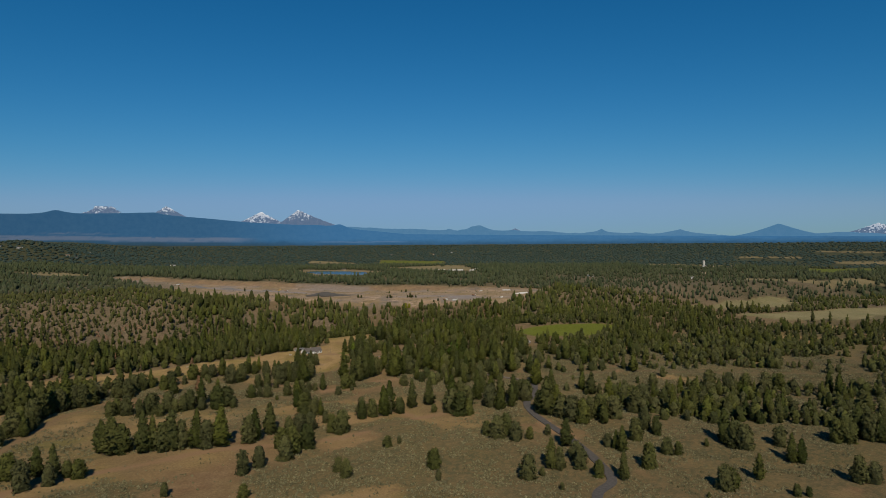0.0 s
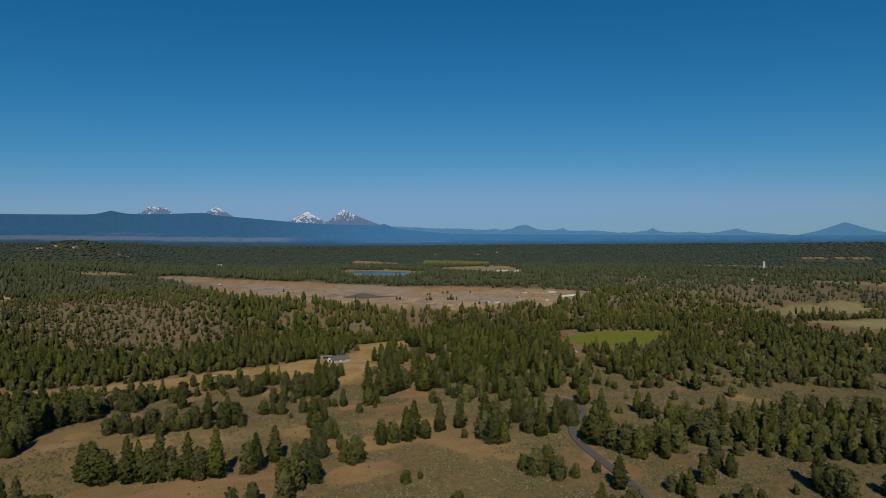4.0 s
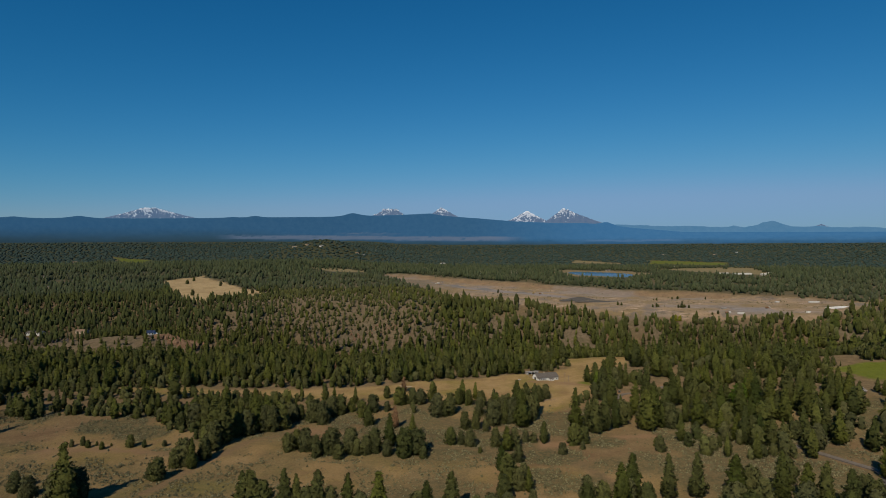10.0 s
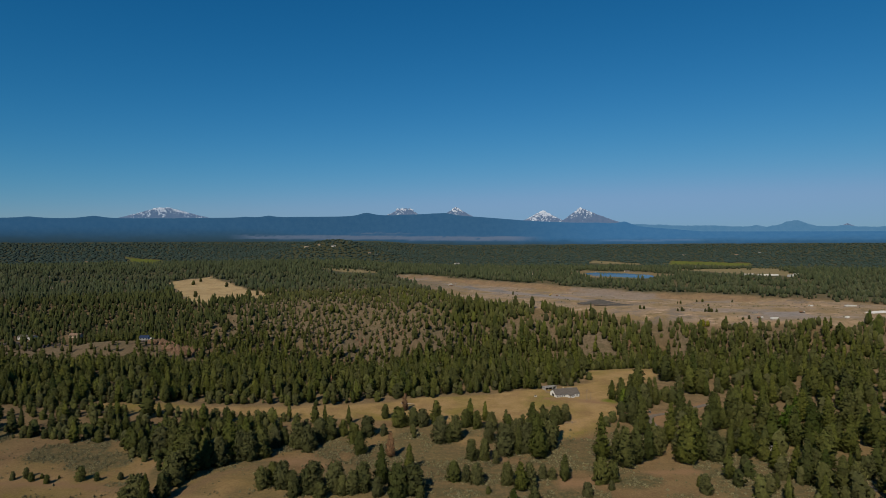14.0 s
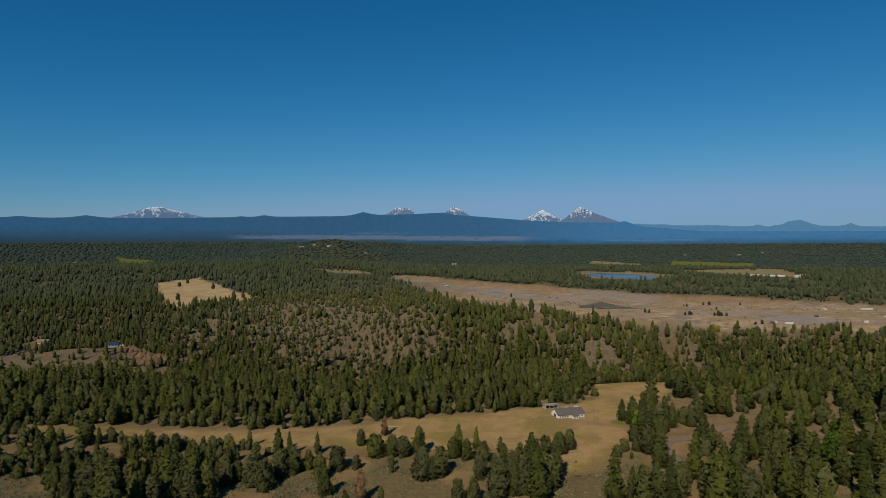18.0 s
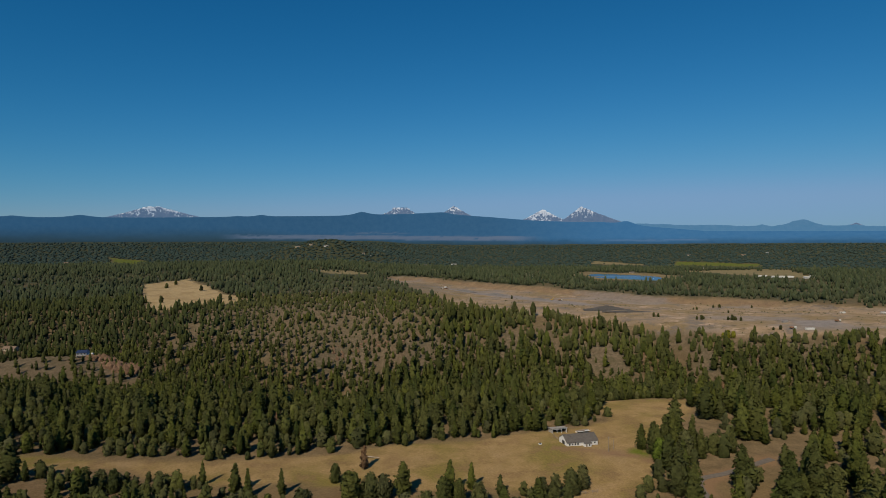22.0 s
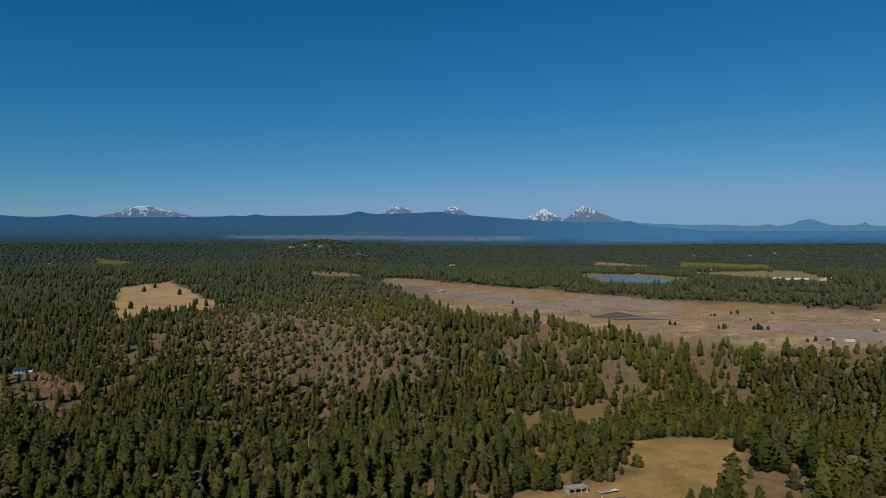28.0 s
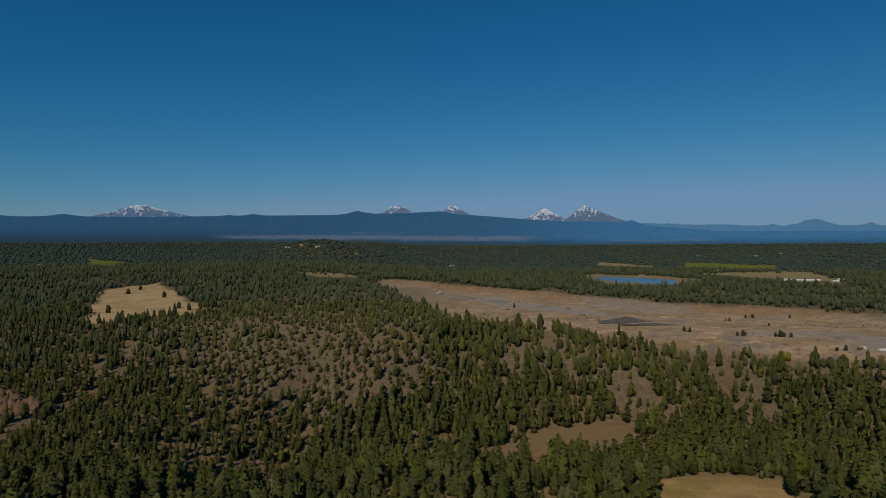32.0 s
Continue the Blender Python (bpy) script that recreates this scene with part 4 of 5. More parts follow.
SHIELD = haze_material("hazed_foothills", (0.014, 0.026, 0.030), (0.022, 0.038, 0.042), (0.070, 0.29, 0.64), 0.24)
RANGE = haze_material("hazed_pale_range", (0.03, 0.05, 0.06), (0.045, 0.065, 0.075), (0.125, 0.39, 0.73), 0.38)
SNOWY = haze_material("hazed_snowy_rock", (0.062, 0.052, 0.055), (0.095, 0.078, 0.078), (0.13, 0.35, 0.66), 0.31, True)
MID_X, MID_Y, MID_Z = 10.0, 70.0, 120.0


def ridge_noise(x, y, size, seed, octaves=4):
    v, k, w = 0.0, 0.5, 0.0
    for o in range(octaves):
        v = v + k * (1 - np.abs(2 * vnoise(x, y, size / 2 ** o, seed + 7 * o) - 1))
        w, k = w + k, k * 0.5
    return v / w


def slope_sheet(name, a0, a1, step, near_r, far_r, crest, material, label, seed, rough, snow_line=None, plain=False):
    """A mountain flank: it climbs from its foot to a crest whose height, as an angle from the middle of the flight, is crest(azimuth)."""
    az = np.arange(a0, a1 + step / 2, step)
    w = np.concatenate([np.linspace(0, 1, 26), [1.06, 1.2]])
    A, W = np.meshgrid(az, w)
    R = near_r + (far_r - near_r) * W
    x, y = MID_X + np.sin(np.radians(A)) * R, MID_Y + np.cos(np.radians(A)) * R
    up = np.where(W <= 1, W ** 1.15, 1 - (W - 1) * 2.5)
    n = ridge_noise(A * 10, W * 14, 6.0, seed) - 0.5
    el = crest(A) * up + n * rough * np.minimum(W, 1) * (1 - np.clip(W, 0, 1) ** 6)
    el = el - 0.35 * (1 - np.clip(W * 4, 0, 1))
    z = MID_Z + np.tan(np.radians(el)) * R
    na = len(az)
    i = np.arange(len(w) - 1)[:, None] * na + np.arange(na - 1)[None, :]
    faces = np.stack([i, i + na, i + na + 1, i + 1], -1).reshape(-1, 4)
    me = quick_mesh(name, np.stack([x, y, z], -1).reshape(-1, 3), faces, [material], smooth=True)
    pl, foot = np.zeros(A.shape), np.zeros(A.shape)
    if plain:
        edge = 0.10 * (fbm(A * 10, el * 0, 16, 5) - 0.5)
        strip = sst(0.22, 0.15, np.abs(el - 0.62 + 0.010 * (A + 8) + edge)) * sst(-20.0, -17.0, A + 4 * edge) * sst(9.5, 6, A)
        upper = sst(0.07, 0.03, np.abs(el - 1.02 + edge)) * sst(-9, -7, A) * sst(-2, -5, A)
        right_strip = 0.5 * sst(0.09, 0.04, np.abs(el - 0.20 + edge)) * sst(13, 16, A) * sst(24, 21, A)
        pl = 0.9 * np.maximum.reduce([strip, 0.7 * upper, right_strip]) * sst(0.3, 0.5, fbm(A * 10, el * 220, 16, 8) + 0.14)
        # foot weakens the haze emission low down; values below zero strengthen it eastward
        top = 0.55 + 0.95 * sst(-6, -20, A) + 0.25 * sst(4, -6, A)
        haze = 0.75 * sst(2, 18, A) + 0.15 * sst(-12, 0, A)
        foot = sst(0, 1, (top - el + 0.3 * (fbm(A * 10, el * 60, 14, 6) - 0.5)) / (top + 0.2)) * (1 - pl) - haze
    me.attributes.new("foot", "FLOAT", "POINT").data.foreach_set("value", np.ascontiguousarray(foot.ravel(), np.float32))
    me.attributes.new("plain", "FLOAT", "POINT").data.foreach_set("value", np.ascontiguousarray(pl.ravel(), np.float32))
    sn = np.zeros(A.shape)
    if snow_line is not None:
        sn = 0.42 + 0.34 * (el - snow_line) + 0.35 * (fbm(A * 10, el * 11, 5.0, seed + 3) - 0.5)
    me.attributes.new("snow", "FLOAT", "POINT").data.foreach_set("value", np.ascontiguousarray(sn.ravel(), np.float32))
    return tagged(new(name, me), label, "mountain", kind="structure")


def bumps(a, rows):
    v = 0.0
    for at, h, w in rows:
        v = v + h * np.exp(-np.abs((a - at) / w) ** 1.5)
    return v


def foothill_crest(a):
    base = np.interp(a, [-60, -36, -24, -16, -8, -1, 4.5, 8, 15, 20.5, 23, 70], [2.0, 2.2, 2.35, 2.52, 2.62, 2.85, 2.42, 2.1, 1.72, 1.2, 0.95, 0.3])
    return base + bumps(a, [(-34.4, 0.12, 0.8), (-30.0, 0.2, 0.9), (-18.1, 0.07, 0.5), (-16.1, 0.14, 0.6), (-7.3, 0.32, 0.9), (0.1, 0.14, 0.8), (16.5, 0.34, 0.8), (14.2, 0.10, 1.4)])


def range_crest(a):
    base = np.interp(a, [-60, 5, 14, 20, 24, 36, 40, 70], [1.0, 1.6, 1.8, 1.55, 1.32, 1.0, 0.66, 0.3])
    return base + bumps(a, [(27.1, 0.2, 0.4), (29.9, 0.62, 1.2), (33.5, 0.2, 1.2), (24, 0.15, 1.6), (37, 0.15, 2.0), (41.7, 0.22, 0.35), (41.7, 0.42, 2.6), (45.0, 0.16, 0.8), (48.6, 0.22, 0.6), (48.6, 0.42, 2.6), (61, 0.35, 3.5)]) + 0.12 * (ridge_noise(a * 10, a * 0, 9.0, 55) - 0.5)


def peak(name, at, top, foot, left, right, jag, seed, snow_line, label, flat=0.0):
    def crest(a):
        side = np.where(a < at, (at - a) / left, (a - at) / right)
        side = np.maximum(side - flat, 0) / (1 - flat)
        body = foot + (top - foot) * np.clip(1 - side, 0, 1) ** 1.15
        return body + (ridge_noise(a * 10, a * 0, 2.0, seed) - 0.6) * jag * np.clip(1.2 - side, 0, 1)
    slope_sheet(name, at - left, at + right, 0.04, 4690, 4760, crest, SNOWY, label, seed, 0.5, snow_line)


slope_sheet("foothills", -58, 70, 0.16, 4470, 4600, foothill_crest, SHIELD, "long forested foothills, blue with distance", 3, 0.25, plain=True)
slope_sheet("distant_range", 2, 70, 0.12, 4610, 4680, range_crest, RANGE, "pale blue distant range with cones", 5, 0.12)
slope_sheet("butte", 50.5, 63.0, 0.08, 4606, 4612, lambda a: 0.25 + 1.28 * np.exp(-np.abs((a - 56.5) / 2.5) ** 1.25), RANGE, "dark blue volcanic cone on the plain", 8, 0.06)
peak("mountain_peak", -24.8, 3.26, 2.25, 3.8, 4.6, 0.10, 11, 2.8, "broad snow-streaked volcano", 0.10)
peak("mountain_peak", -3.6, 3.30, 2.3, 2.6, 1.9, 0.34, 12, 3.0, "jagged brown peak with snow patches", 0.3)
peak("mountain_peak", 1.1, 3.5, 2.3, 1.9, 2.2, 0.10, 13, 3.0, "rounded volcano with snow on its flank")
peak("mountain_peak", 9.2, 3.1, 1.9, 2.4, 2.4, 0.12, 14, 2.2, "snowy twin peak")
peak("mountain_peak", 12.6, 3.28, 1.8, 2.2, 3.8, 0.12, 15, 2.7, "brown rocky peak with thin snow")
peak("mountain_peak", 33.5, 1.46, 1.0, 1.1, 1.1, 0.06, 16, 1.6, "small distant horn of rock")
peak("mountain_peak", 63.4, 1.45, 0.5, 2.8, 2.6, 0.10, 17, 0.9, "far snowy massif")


# ---------------------------------------------------------------- sagebrush
def tufts(name, n, x0, x1, y0, y1, seed, share, low, high, leaf, label, category):
    """Low shrubs too many to count, as one object."""
    g = np.random.default_rng(seed)
    x, y = g.uniform(x0, x1, n), g.uniform(y0, y1, n)
    ok = in_view(x, y) & (g.uniform(0, 1, n) < share(x, y))
    x, y = x[ok], y[ok]
    n = len(x)
    v = TUFT_V[None, :4] * (1 + g.uniform(-0.4, 0.4, (n, 4, 1)))
    turn = g.uniform(0, 6.28, n)[:, None]
    v[:, :, 0], v[:, :, 1] = v[:, :, 0] * np.cos(turn) - v[:, :, 1] * np.sin(turn), v[:, :, 0] * np.sin(turn) + v[:, :, 1] * np.cos(turn)
    s = low + (high - low) * g.uniform(0, 1, n) ** 2
    v = v * (s[:, None, None] * np.array((0.8, 0.8, 0.8)))
    v[:, :, 0] += x[:, None]
    v[:, :, 1] += y[:, None]
    v[:, :, 2] += (height(x, y) + s * 0.1)[:, None]
    f = TUFT_F[None, :3] + (np.arange(n) * 4)[:, None, None]
    me = quick_mesh(name, v.reshape(-1, 3), f.reshape(-1, 3), [leaf], tone=np.repeat(g.uniform(0, 1, n), 4))
    return tagged(new(name, me), label, category, kind="stuff")


def sage_share(x, y):
    c = cover(x, y)
    return np.clip(c["sage"] * 1.5 * sst(0.36, 0.5, fbm(x, y, 16, 43)) * sst(0.3, 0.5, fbm(x, y, 5, 44)) + 0.03, 0, 1) * (1 - c["track"]) * sst(3, 5, near_line(ROAD, x, y))


def quarry_share(x, y):
    c = cover(x, y)
    return c["quarry"] * (1 - c["gravel"]) * (0.10 + 0.9 * sst(0.52, 0.66, fbm(x, y, 55, 45)) * sst(0.45, 0.6, fbm(x, y, 14, 46)))


tufts("quarry_brush", 14000, -150, 850, 900, 2080, 32, quarry_share, 0.7, 2.4, SAGE, "low dry brush scattered over the quarry floor", "shrubs")
tufts("sagebrush", 320000, -330, 560, 40, 420, 31, sage_share, 0.4, 1.2, SAGE, "grey-green sagebrush on dry soil", "shrubs")


# ---------------------------------------------------------------- roads and water
def plain_material(name, low, high, scale=2.0, rough=0.85, spec=0.3, bump=0.2):
    k = Nodes(name, rough, spec)
    f = k.noise(scale, 4, 0.65)
    k.color(k.mix(k.ramp(f, (0.3, 0.0), (0.7, 1.0)), low, high)).bump(f, bump, 0.05)
    return k.m


def seamed_material(name, low, high, pitch, rough=0.5, metal=0.0):
    """Sheet or board with seams at a regular pitch across its own width."""
    k = Nodes(name, rough, 0.35)
    w = k.n("ShaderNodeTexWave", Scale=1.0 / pitch, Distortion=0.0)
    k.link(k.n("ShaderNodeTexCoord").outputs["Object"], w.inputs["Vector"])
    f = k.noise(0.7, 4, 0.6)
    c = k.mix(k.ramp(f, (0.3, 0.0), (0.7, 1.0)), low, high)
    k.color(k.mix(0.35, c, k.ramp(w.outputs["Fac"], (0.0, 0.55), (0.15, 1.0)), "MULTIPLY")).bump(w.outputs["Fac"], 0.4, 0.04)
    k.b.inputs["Metallic"].default_value = metal
    return k.m


ASPHALT = plain_material("worn_asphalt", (0.05, 0.048, 0.048), (0.08, 0.075, 0.072), 0.6, 0.95, 0.1)
DIRT = plain_material("packed_gravel", (0.085, 0.074, 0.064), (0.13, 0.112, 0.095), 0.5)


def smooth_line(line, step=2.0):
    pts = [Vector(p) for p in line]
    out = []
    for i in range(len(pts) - 1):
        a, b, c, d = pts[max(i - 1, 0)], pts[i], pts[i + 1], pts[min(i + 2, len(pts) - 1)]
        n = max(2, int((c - b).length / step))
        for j in range(n):
            u = j / n
            out.append(b + 0.5 * u * ((c - a) + u * ((2 * a - 5 * b + 4 * c - d) + u * (3 * (b - c) + d - a))))
    return out + [pts[-1]]


def ribbon(name, line, wide, material, label, thick=0.12):
    """A paved strip with thickness that follows the ground."""
    pts = smooth_line(line)
    v, f = [], []
    for i, p in enumerate(pts):
        way = (pts[min(i + 1, len(pts) - 1)] - pts[max(i - 1, 0)]).normalized()
        side = Vector((way.y, -way.x))
        for s, lift in ((-1, -0.5), (-0.96, thick), (0, thick + 0.04), (0.96, thick), (1, -0.5)):
            q = p + side * (wide / 2 * s)
            v.append((q.x, q.y, float(height(p.x, p.y)) + 0.42 + lift))
    for i in range(len(pts) - 1):
        for k in range(4):
            f.append((i * 5 + k, i * 5 + k + 1, i * 5 + k + 6, i * 5 + k + 5))
    ob = new(name, quick_mesh(name, np.array(v), np.array(f), [material]))
    return tagged(ob, label, "road", kind="structure")


ribbon("road", ROAD, 5.2, ASPHALT, "narrow grey asphalt road winding between junipers")
ribbon("lane", LANE, 4.0, DIRT, "pale gravel lane through the pines")


def pond():
    k = Nodes("pond_water", 0.02, 0.6)
    k.color((0.10, 0.17, 0.22)).bump(k.noise(0.05, 3), 0.02, 0.05)
    me = bpy.data.meshes.new("pond")
    bm = bmesh.new()
    level = float(max(height(x, y) for x, y in POND)) + 0.8
    pts = smooth_line(POND + POND[:1], 12)[:-1]
    top = [bm.verts.new((p.x, p.y, level)) for p in pts]
    low = [bm.verts.new((p.x, p.y, level - 3)) for p in pts]
    bm.faces.new(top)
    for i in range(len(top)):
        j = (i + 1) % len(top)
        bm.faces.new((top[i], low[i], low[j], top[j]))
    bmesh.ops.recalc_face_normals(bm, faces=bm.faces)
    bm.to_mesh(me)
    bm.free()
    me.materials.append(k.m)
    tagged(new("pond", me), "still blue pond behind pines", "water", kind="structure")


pond()


# ---------------------------------------------------------------- buildings
def solid(*boxes):
    """Boxes given as (x0, x1, y0, y1, z0, z1), in one bmesh."""
    bm = bmesh.new()
    for x0, x1, y0, y1, z0, z1 in boxes:
        m = Matrix.Translation(((x0 + x1) / 2, (y0 + y1) / 2, (z0 + z1) / 2)) @ Matrix.Diagonal((x1 - x0, y1 - y0, z1 - z0, 1))
        bmesh.ops.create_cube(bm, size=1, matrix=m)
    return bm


def gable(x0, x1, y0, y1, z0, rise, thick=0.0, lip=0.0):
    """A gabled prism along x; with thick, only its two roof slabs."""
    bm = bmesh.new()
    ym = (y0 + y1) / 2
    if not thick:
        prof = [(y0, z0), (y1, z0), (ym, z0 + rise)]
    else:
        d = lip * rise / (ym - y0)
        prof = [(y0 - lip, z0 - d), (ym, z0 + rise), (y1 + lip, z0 - d), (y1 + lip, z0 - d + thick), (ym, z0 + rise + thick), (y0 - lip, z0 - d + thick)]
    a = [bm.verts.new((x0, y, z)) for y, z in prof]
    b = [bm.verts.new((x1, y, z)) for y, z in prof]
    n = len(prof)
    if thick:
        for q in (a, b):
            bm.faces.new((q[0], q[1], q[4], q[5]))
            bm.faces.new((q[1], q[2], q[3], q[4]))
    else:
        bm.faces.new(a)
        bm.faces.new(b)
    for i in range(n):
        j = (i + 1) % n
        bm.faces.new((a[i], a[j], b[j], b[i]))
    bmesh.ops.recalc_face_normals(bm, faces=bm.faces)
    return bm


def joined(*bms):
    out = bms[0]
    for b in bms[1:]:
        me = bpy.data.meshes.new("tmp")
        b.to_mesh(me)
        b.free()
        out.from_mesh(me)
        bpy.data.meshes.remove(me)
    return out


def part(name, bm, material, parent, label=""):
    me = bpy.data.meshes.new(name)
    bm.to_mesh(me)
    bm.free()
    me.materials.append(material)
    ob = new(name, me)
    ob.parent = parent
    return tagged(ob, label)


def base(name, x, y, turn, label, category, group="", lift=0.0, scale=1.0):
    top = new(name)
    top.matrix_world = pose(x, y, float(height(x, y)) + lift, 0, 0, turn) @ Matrix.Scale(scale, 4)
    return tagged(top, label, category, group)


WHITE = seamed_material("white_boards", (0.50, 0.50, 0.50), (0.60, 0.60, 0.59), 0.6, 0.8)
SHINGLE = seamed_material("grey_shingles", (0.085, 0.077, 0.07), (0.125, 0.113, 0.102), 0.9, 0.85)
TIN = seamed_material("weathered_tin", (0.20, 0.19, 0.18), (0.28, 0.265, 0.25), 0.8, 0.6, 0.1)
BLUE_ROOF = seamed_material("blue_steel", (0.02, 0.035, 0.085), (0.03, 0.05, 0.11), 0.8, 0.5)
BROWN = seamed_material("brown_boards", (0.19, 0.13, 0.09), (0.27, 0.19, 0.13), 0.6, 0.8)
TAN = plain_material("tan_stucco", (0.40, 0.33, 0.25), (0.50, 0.42, 0.32), 1.2)
# near-black: painted shade in openings, also tyres and other black parts
DARK = plain_material("opening_shade_and_black_parts", (0.02, 0.02, 0.02), (0.035, 0.033, 0.03), 1.0)
OLD_WOOD = plain_material("weathered_wood", (0.16, 0.13, 0.105), (0.26, 0.215, 0.175), 3.0)
GLASS = plain_material("window_glass", (0.02, 0.025, 0.03), (0.035, 0.04, 0.05), 1.0, 0.12, 0.6, 0.02)
STEEL = plain_material("painted_steel", (0.45, 0.45, 0.44), (0.55, 0.55, 0.53), 1.0, 0.6)


def window(parent, x, z, y, w=1.0, h=1.1, trim=None):
    """A window in a wall that faces -y: frame, sill and pane."""
    fr = part("window", solid((x - w / 2 - 0.1, x - w / 2, y - 0.06, y + 0.1, z, z + h), (x + w / 2, x + w / 2 + 0.1, y - 0.06, y + 0.1, z, z + h),
                              (x - w / 2 - 0.1, x + w / 2 + 0.1, y - 0.06, y + 0.1, z + h, z + h + 0.1)), trim or WHITE, parent)
    part("pane", solid((x - w / 2, x + w / 2, y - 0.02, y + 0.04, z, z + h)), GLASS, fr, "dark glass pane")
    part("sill", solid((x - w / 2 - 0.15, x + w / 2 + 0.15, y - 0.12, y + 0.1, z - 0.1, z)), trim or WHITE, fr)


def farmhouse(x, y, turn):
    """Long white house, front to -y, with a small porch room and a dark doorway in its gable."""
    top = base("farmhouse", x, y, turn, "long white farmhouse with a grey gabled roof", "house")
    L, W, H, R = 9.8, 5.4, 2.9, 3.0
    part("foundation", solid((-L - 0.1, L + 0.1, -W - 0.1, W + 0.1, -0.8, 0.25)), OLD_WOOD, top)
    part("wall", joined(solid((-L, L, -W, W, 0.2, H)), gable(-L, L, -W, W, H, R)), WHITE, top, "white board wall")
    part("roof", gable(-L - 0.45, L + 0.45, -W, W, H, R, 0.18, 0.5), SHINGLE, top, "grey shingle roof")
    part("ridge_cap", solid((-L - 0.45, L + 0.45, -0.18, 0.18, H + R + 0.14, H + R + 0.24)), SHINGLE, top)
    for wx in (-8.2, -6.4, -4.6, -2.9, 5.4, 7.9):
        window(top, wx, 1.05, -W, 1.0, 1.05)
    # a near-black slab stands in for the shade inside the open doorway
    door = part("door", solid((-L - 0.05, -L + 0.05, -2.2, 1.4, 0.25, 2.75)), DARK, top, "open barn doorway in the gable, painted dark for its shade")
    part("door_frame", solid((-L - 0.1, -L + 0.02, -2.4, -2.2, 0.2, 2.95), (-L - 0.1, -L + 0.02, 1.4, 1.6, 0.2, 2.95), (-L - 0.1, -L + 0.02, -2.4, 1.6, 2.75, 2.95)), WHITE, door)
    porch = part("porch_room", solid((0.0, 4.2, -W - 3.0, -W + 0.02, 0.0, 2.35)), WHITE, top, "small white porch room")
    rb = bmesh.new()
    q = [(-0.3, -W - 3.4, 2.3), (4.5, -W - 3.4, 2.3), (4.5, -W + 0.1, 3.15), (-0.3, -W + 0.1, 3.15)]
    lo = [rb.verts.new(p) for p in q]
    hi = [rb.verts.new((p[0], p[1], p[2] + 0.15)) for p in q]
    rb.faces.new(lo[::-1])
    rb.faces.new(hi)
    for i in range(4):
        rb.faces.new((lo[i], lo[(i + 1) % 4], hi[(i + 1) % 4], hi[i]))
    part("porch_roof", rb, SHINGLE, porch)
    window(top, 3.0, 1.0, -W - 3.0, 0.9, 0.9)
    part("porch_door", solid((0.7, 1.6, -W - 3.05, -W - 2.95, 0.05, 2.05)), OLD_WOOD, porch)
    part("chimney", solid((-1.2, -0.5, 0.6, 1.3, H + 1.8, H + R + 0.7)), TAN, top)


farmhouse(98.6, 509.0, 14.0)


def open_shed(x, y, turn):
    top = base("open_shed", x, y, turn, "low open-fronted shed with three dark bays", "shed")
    part("back_wall", solid((-5.2, 5.2, 2.2, 2.4, -0.4, 2.5)), TIN, top)
    for sx in (-5.2, 5.0):
        part("side_wall", solid((sx, sx + 0.2, -2.4, 2.2, -0.4, 2.6)), TIN, top)
    # a dark sheet before the back wall paints the shade in the bays
    part("shade_panel", solid((-5.0, 5.0, 1.7, 1.8, 0.0, 2.4)), DARK, top)
    for sx in (-5.0, -1.75, 1.55, 4.8):
        part("post", solid((sx, sx + 0.22, -2.45, -2.2, -0.4, 2.7)), WHITE, top)
    part("header", solid((-5.2, 5.2, -2.5, -2.35, 2.3, 2.8)), WHITE, top)
    bm = bmesh.new()
    q = [(-5.6, -3.0, 2.95), (5.6, -3.0, 2.95), (5.6, 2.8, 2.45), (-5.6, 2.8, 2.45)]
    lo = [bm.verts.new(p) for p in q]
    hi = [bm.verts.new((p[0], p[1], p[2] + 0.14)) for p in q]
    bm.faces.new(lo[::-1])
    bm.faces.new(hi)
    for i in range(4):
        bm.faces.new((lo[i], lo[(i + 1) % 4], hi[(i + 1) % 4], hi[i]))
    part("roof", bm, TIN, top, "pale tin lean-to roof")


open_shed(90.8, 533.5, 17.0)


def flat_trailer(x, y, turn):
    top = base("flat_trailer", x, y, turn, "pale flatbed trailer with planks beside the shed", "trailer")
    part("deck", solid((-4.8, 4.8, -1.1, 1.1, 0.85, 1.05)), STEEL, top)
    part("plank_stack", solid((-4.5, 1.0, -0.8, 0.6, 1.05, 1.45), (-3.8, 3.9, -0.2, 0.9, 1.45, 1.6)), OLD_WOOD, top)
    part("hitch", solid((4.8, 6.4, -0.12, 0.12, 0.7, 0.85)), STEEL, top)
    for wx in (-1.6, -0.5):
        for wy in (-1.15, 0.95):
            bm = bmesh.new()
            bmesh.ops.create_cone(bm, cap_ends=True, segments=14, radius1=0.45, radius2=0.45, depth=0.22, matrix=pose(wx, wy + 0.1, 0.42, 90, 0, 0))
            part("wheel", bm, DARK, top)


flat_trailer(106.5, 533.0, 20.0)


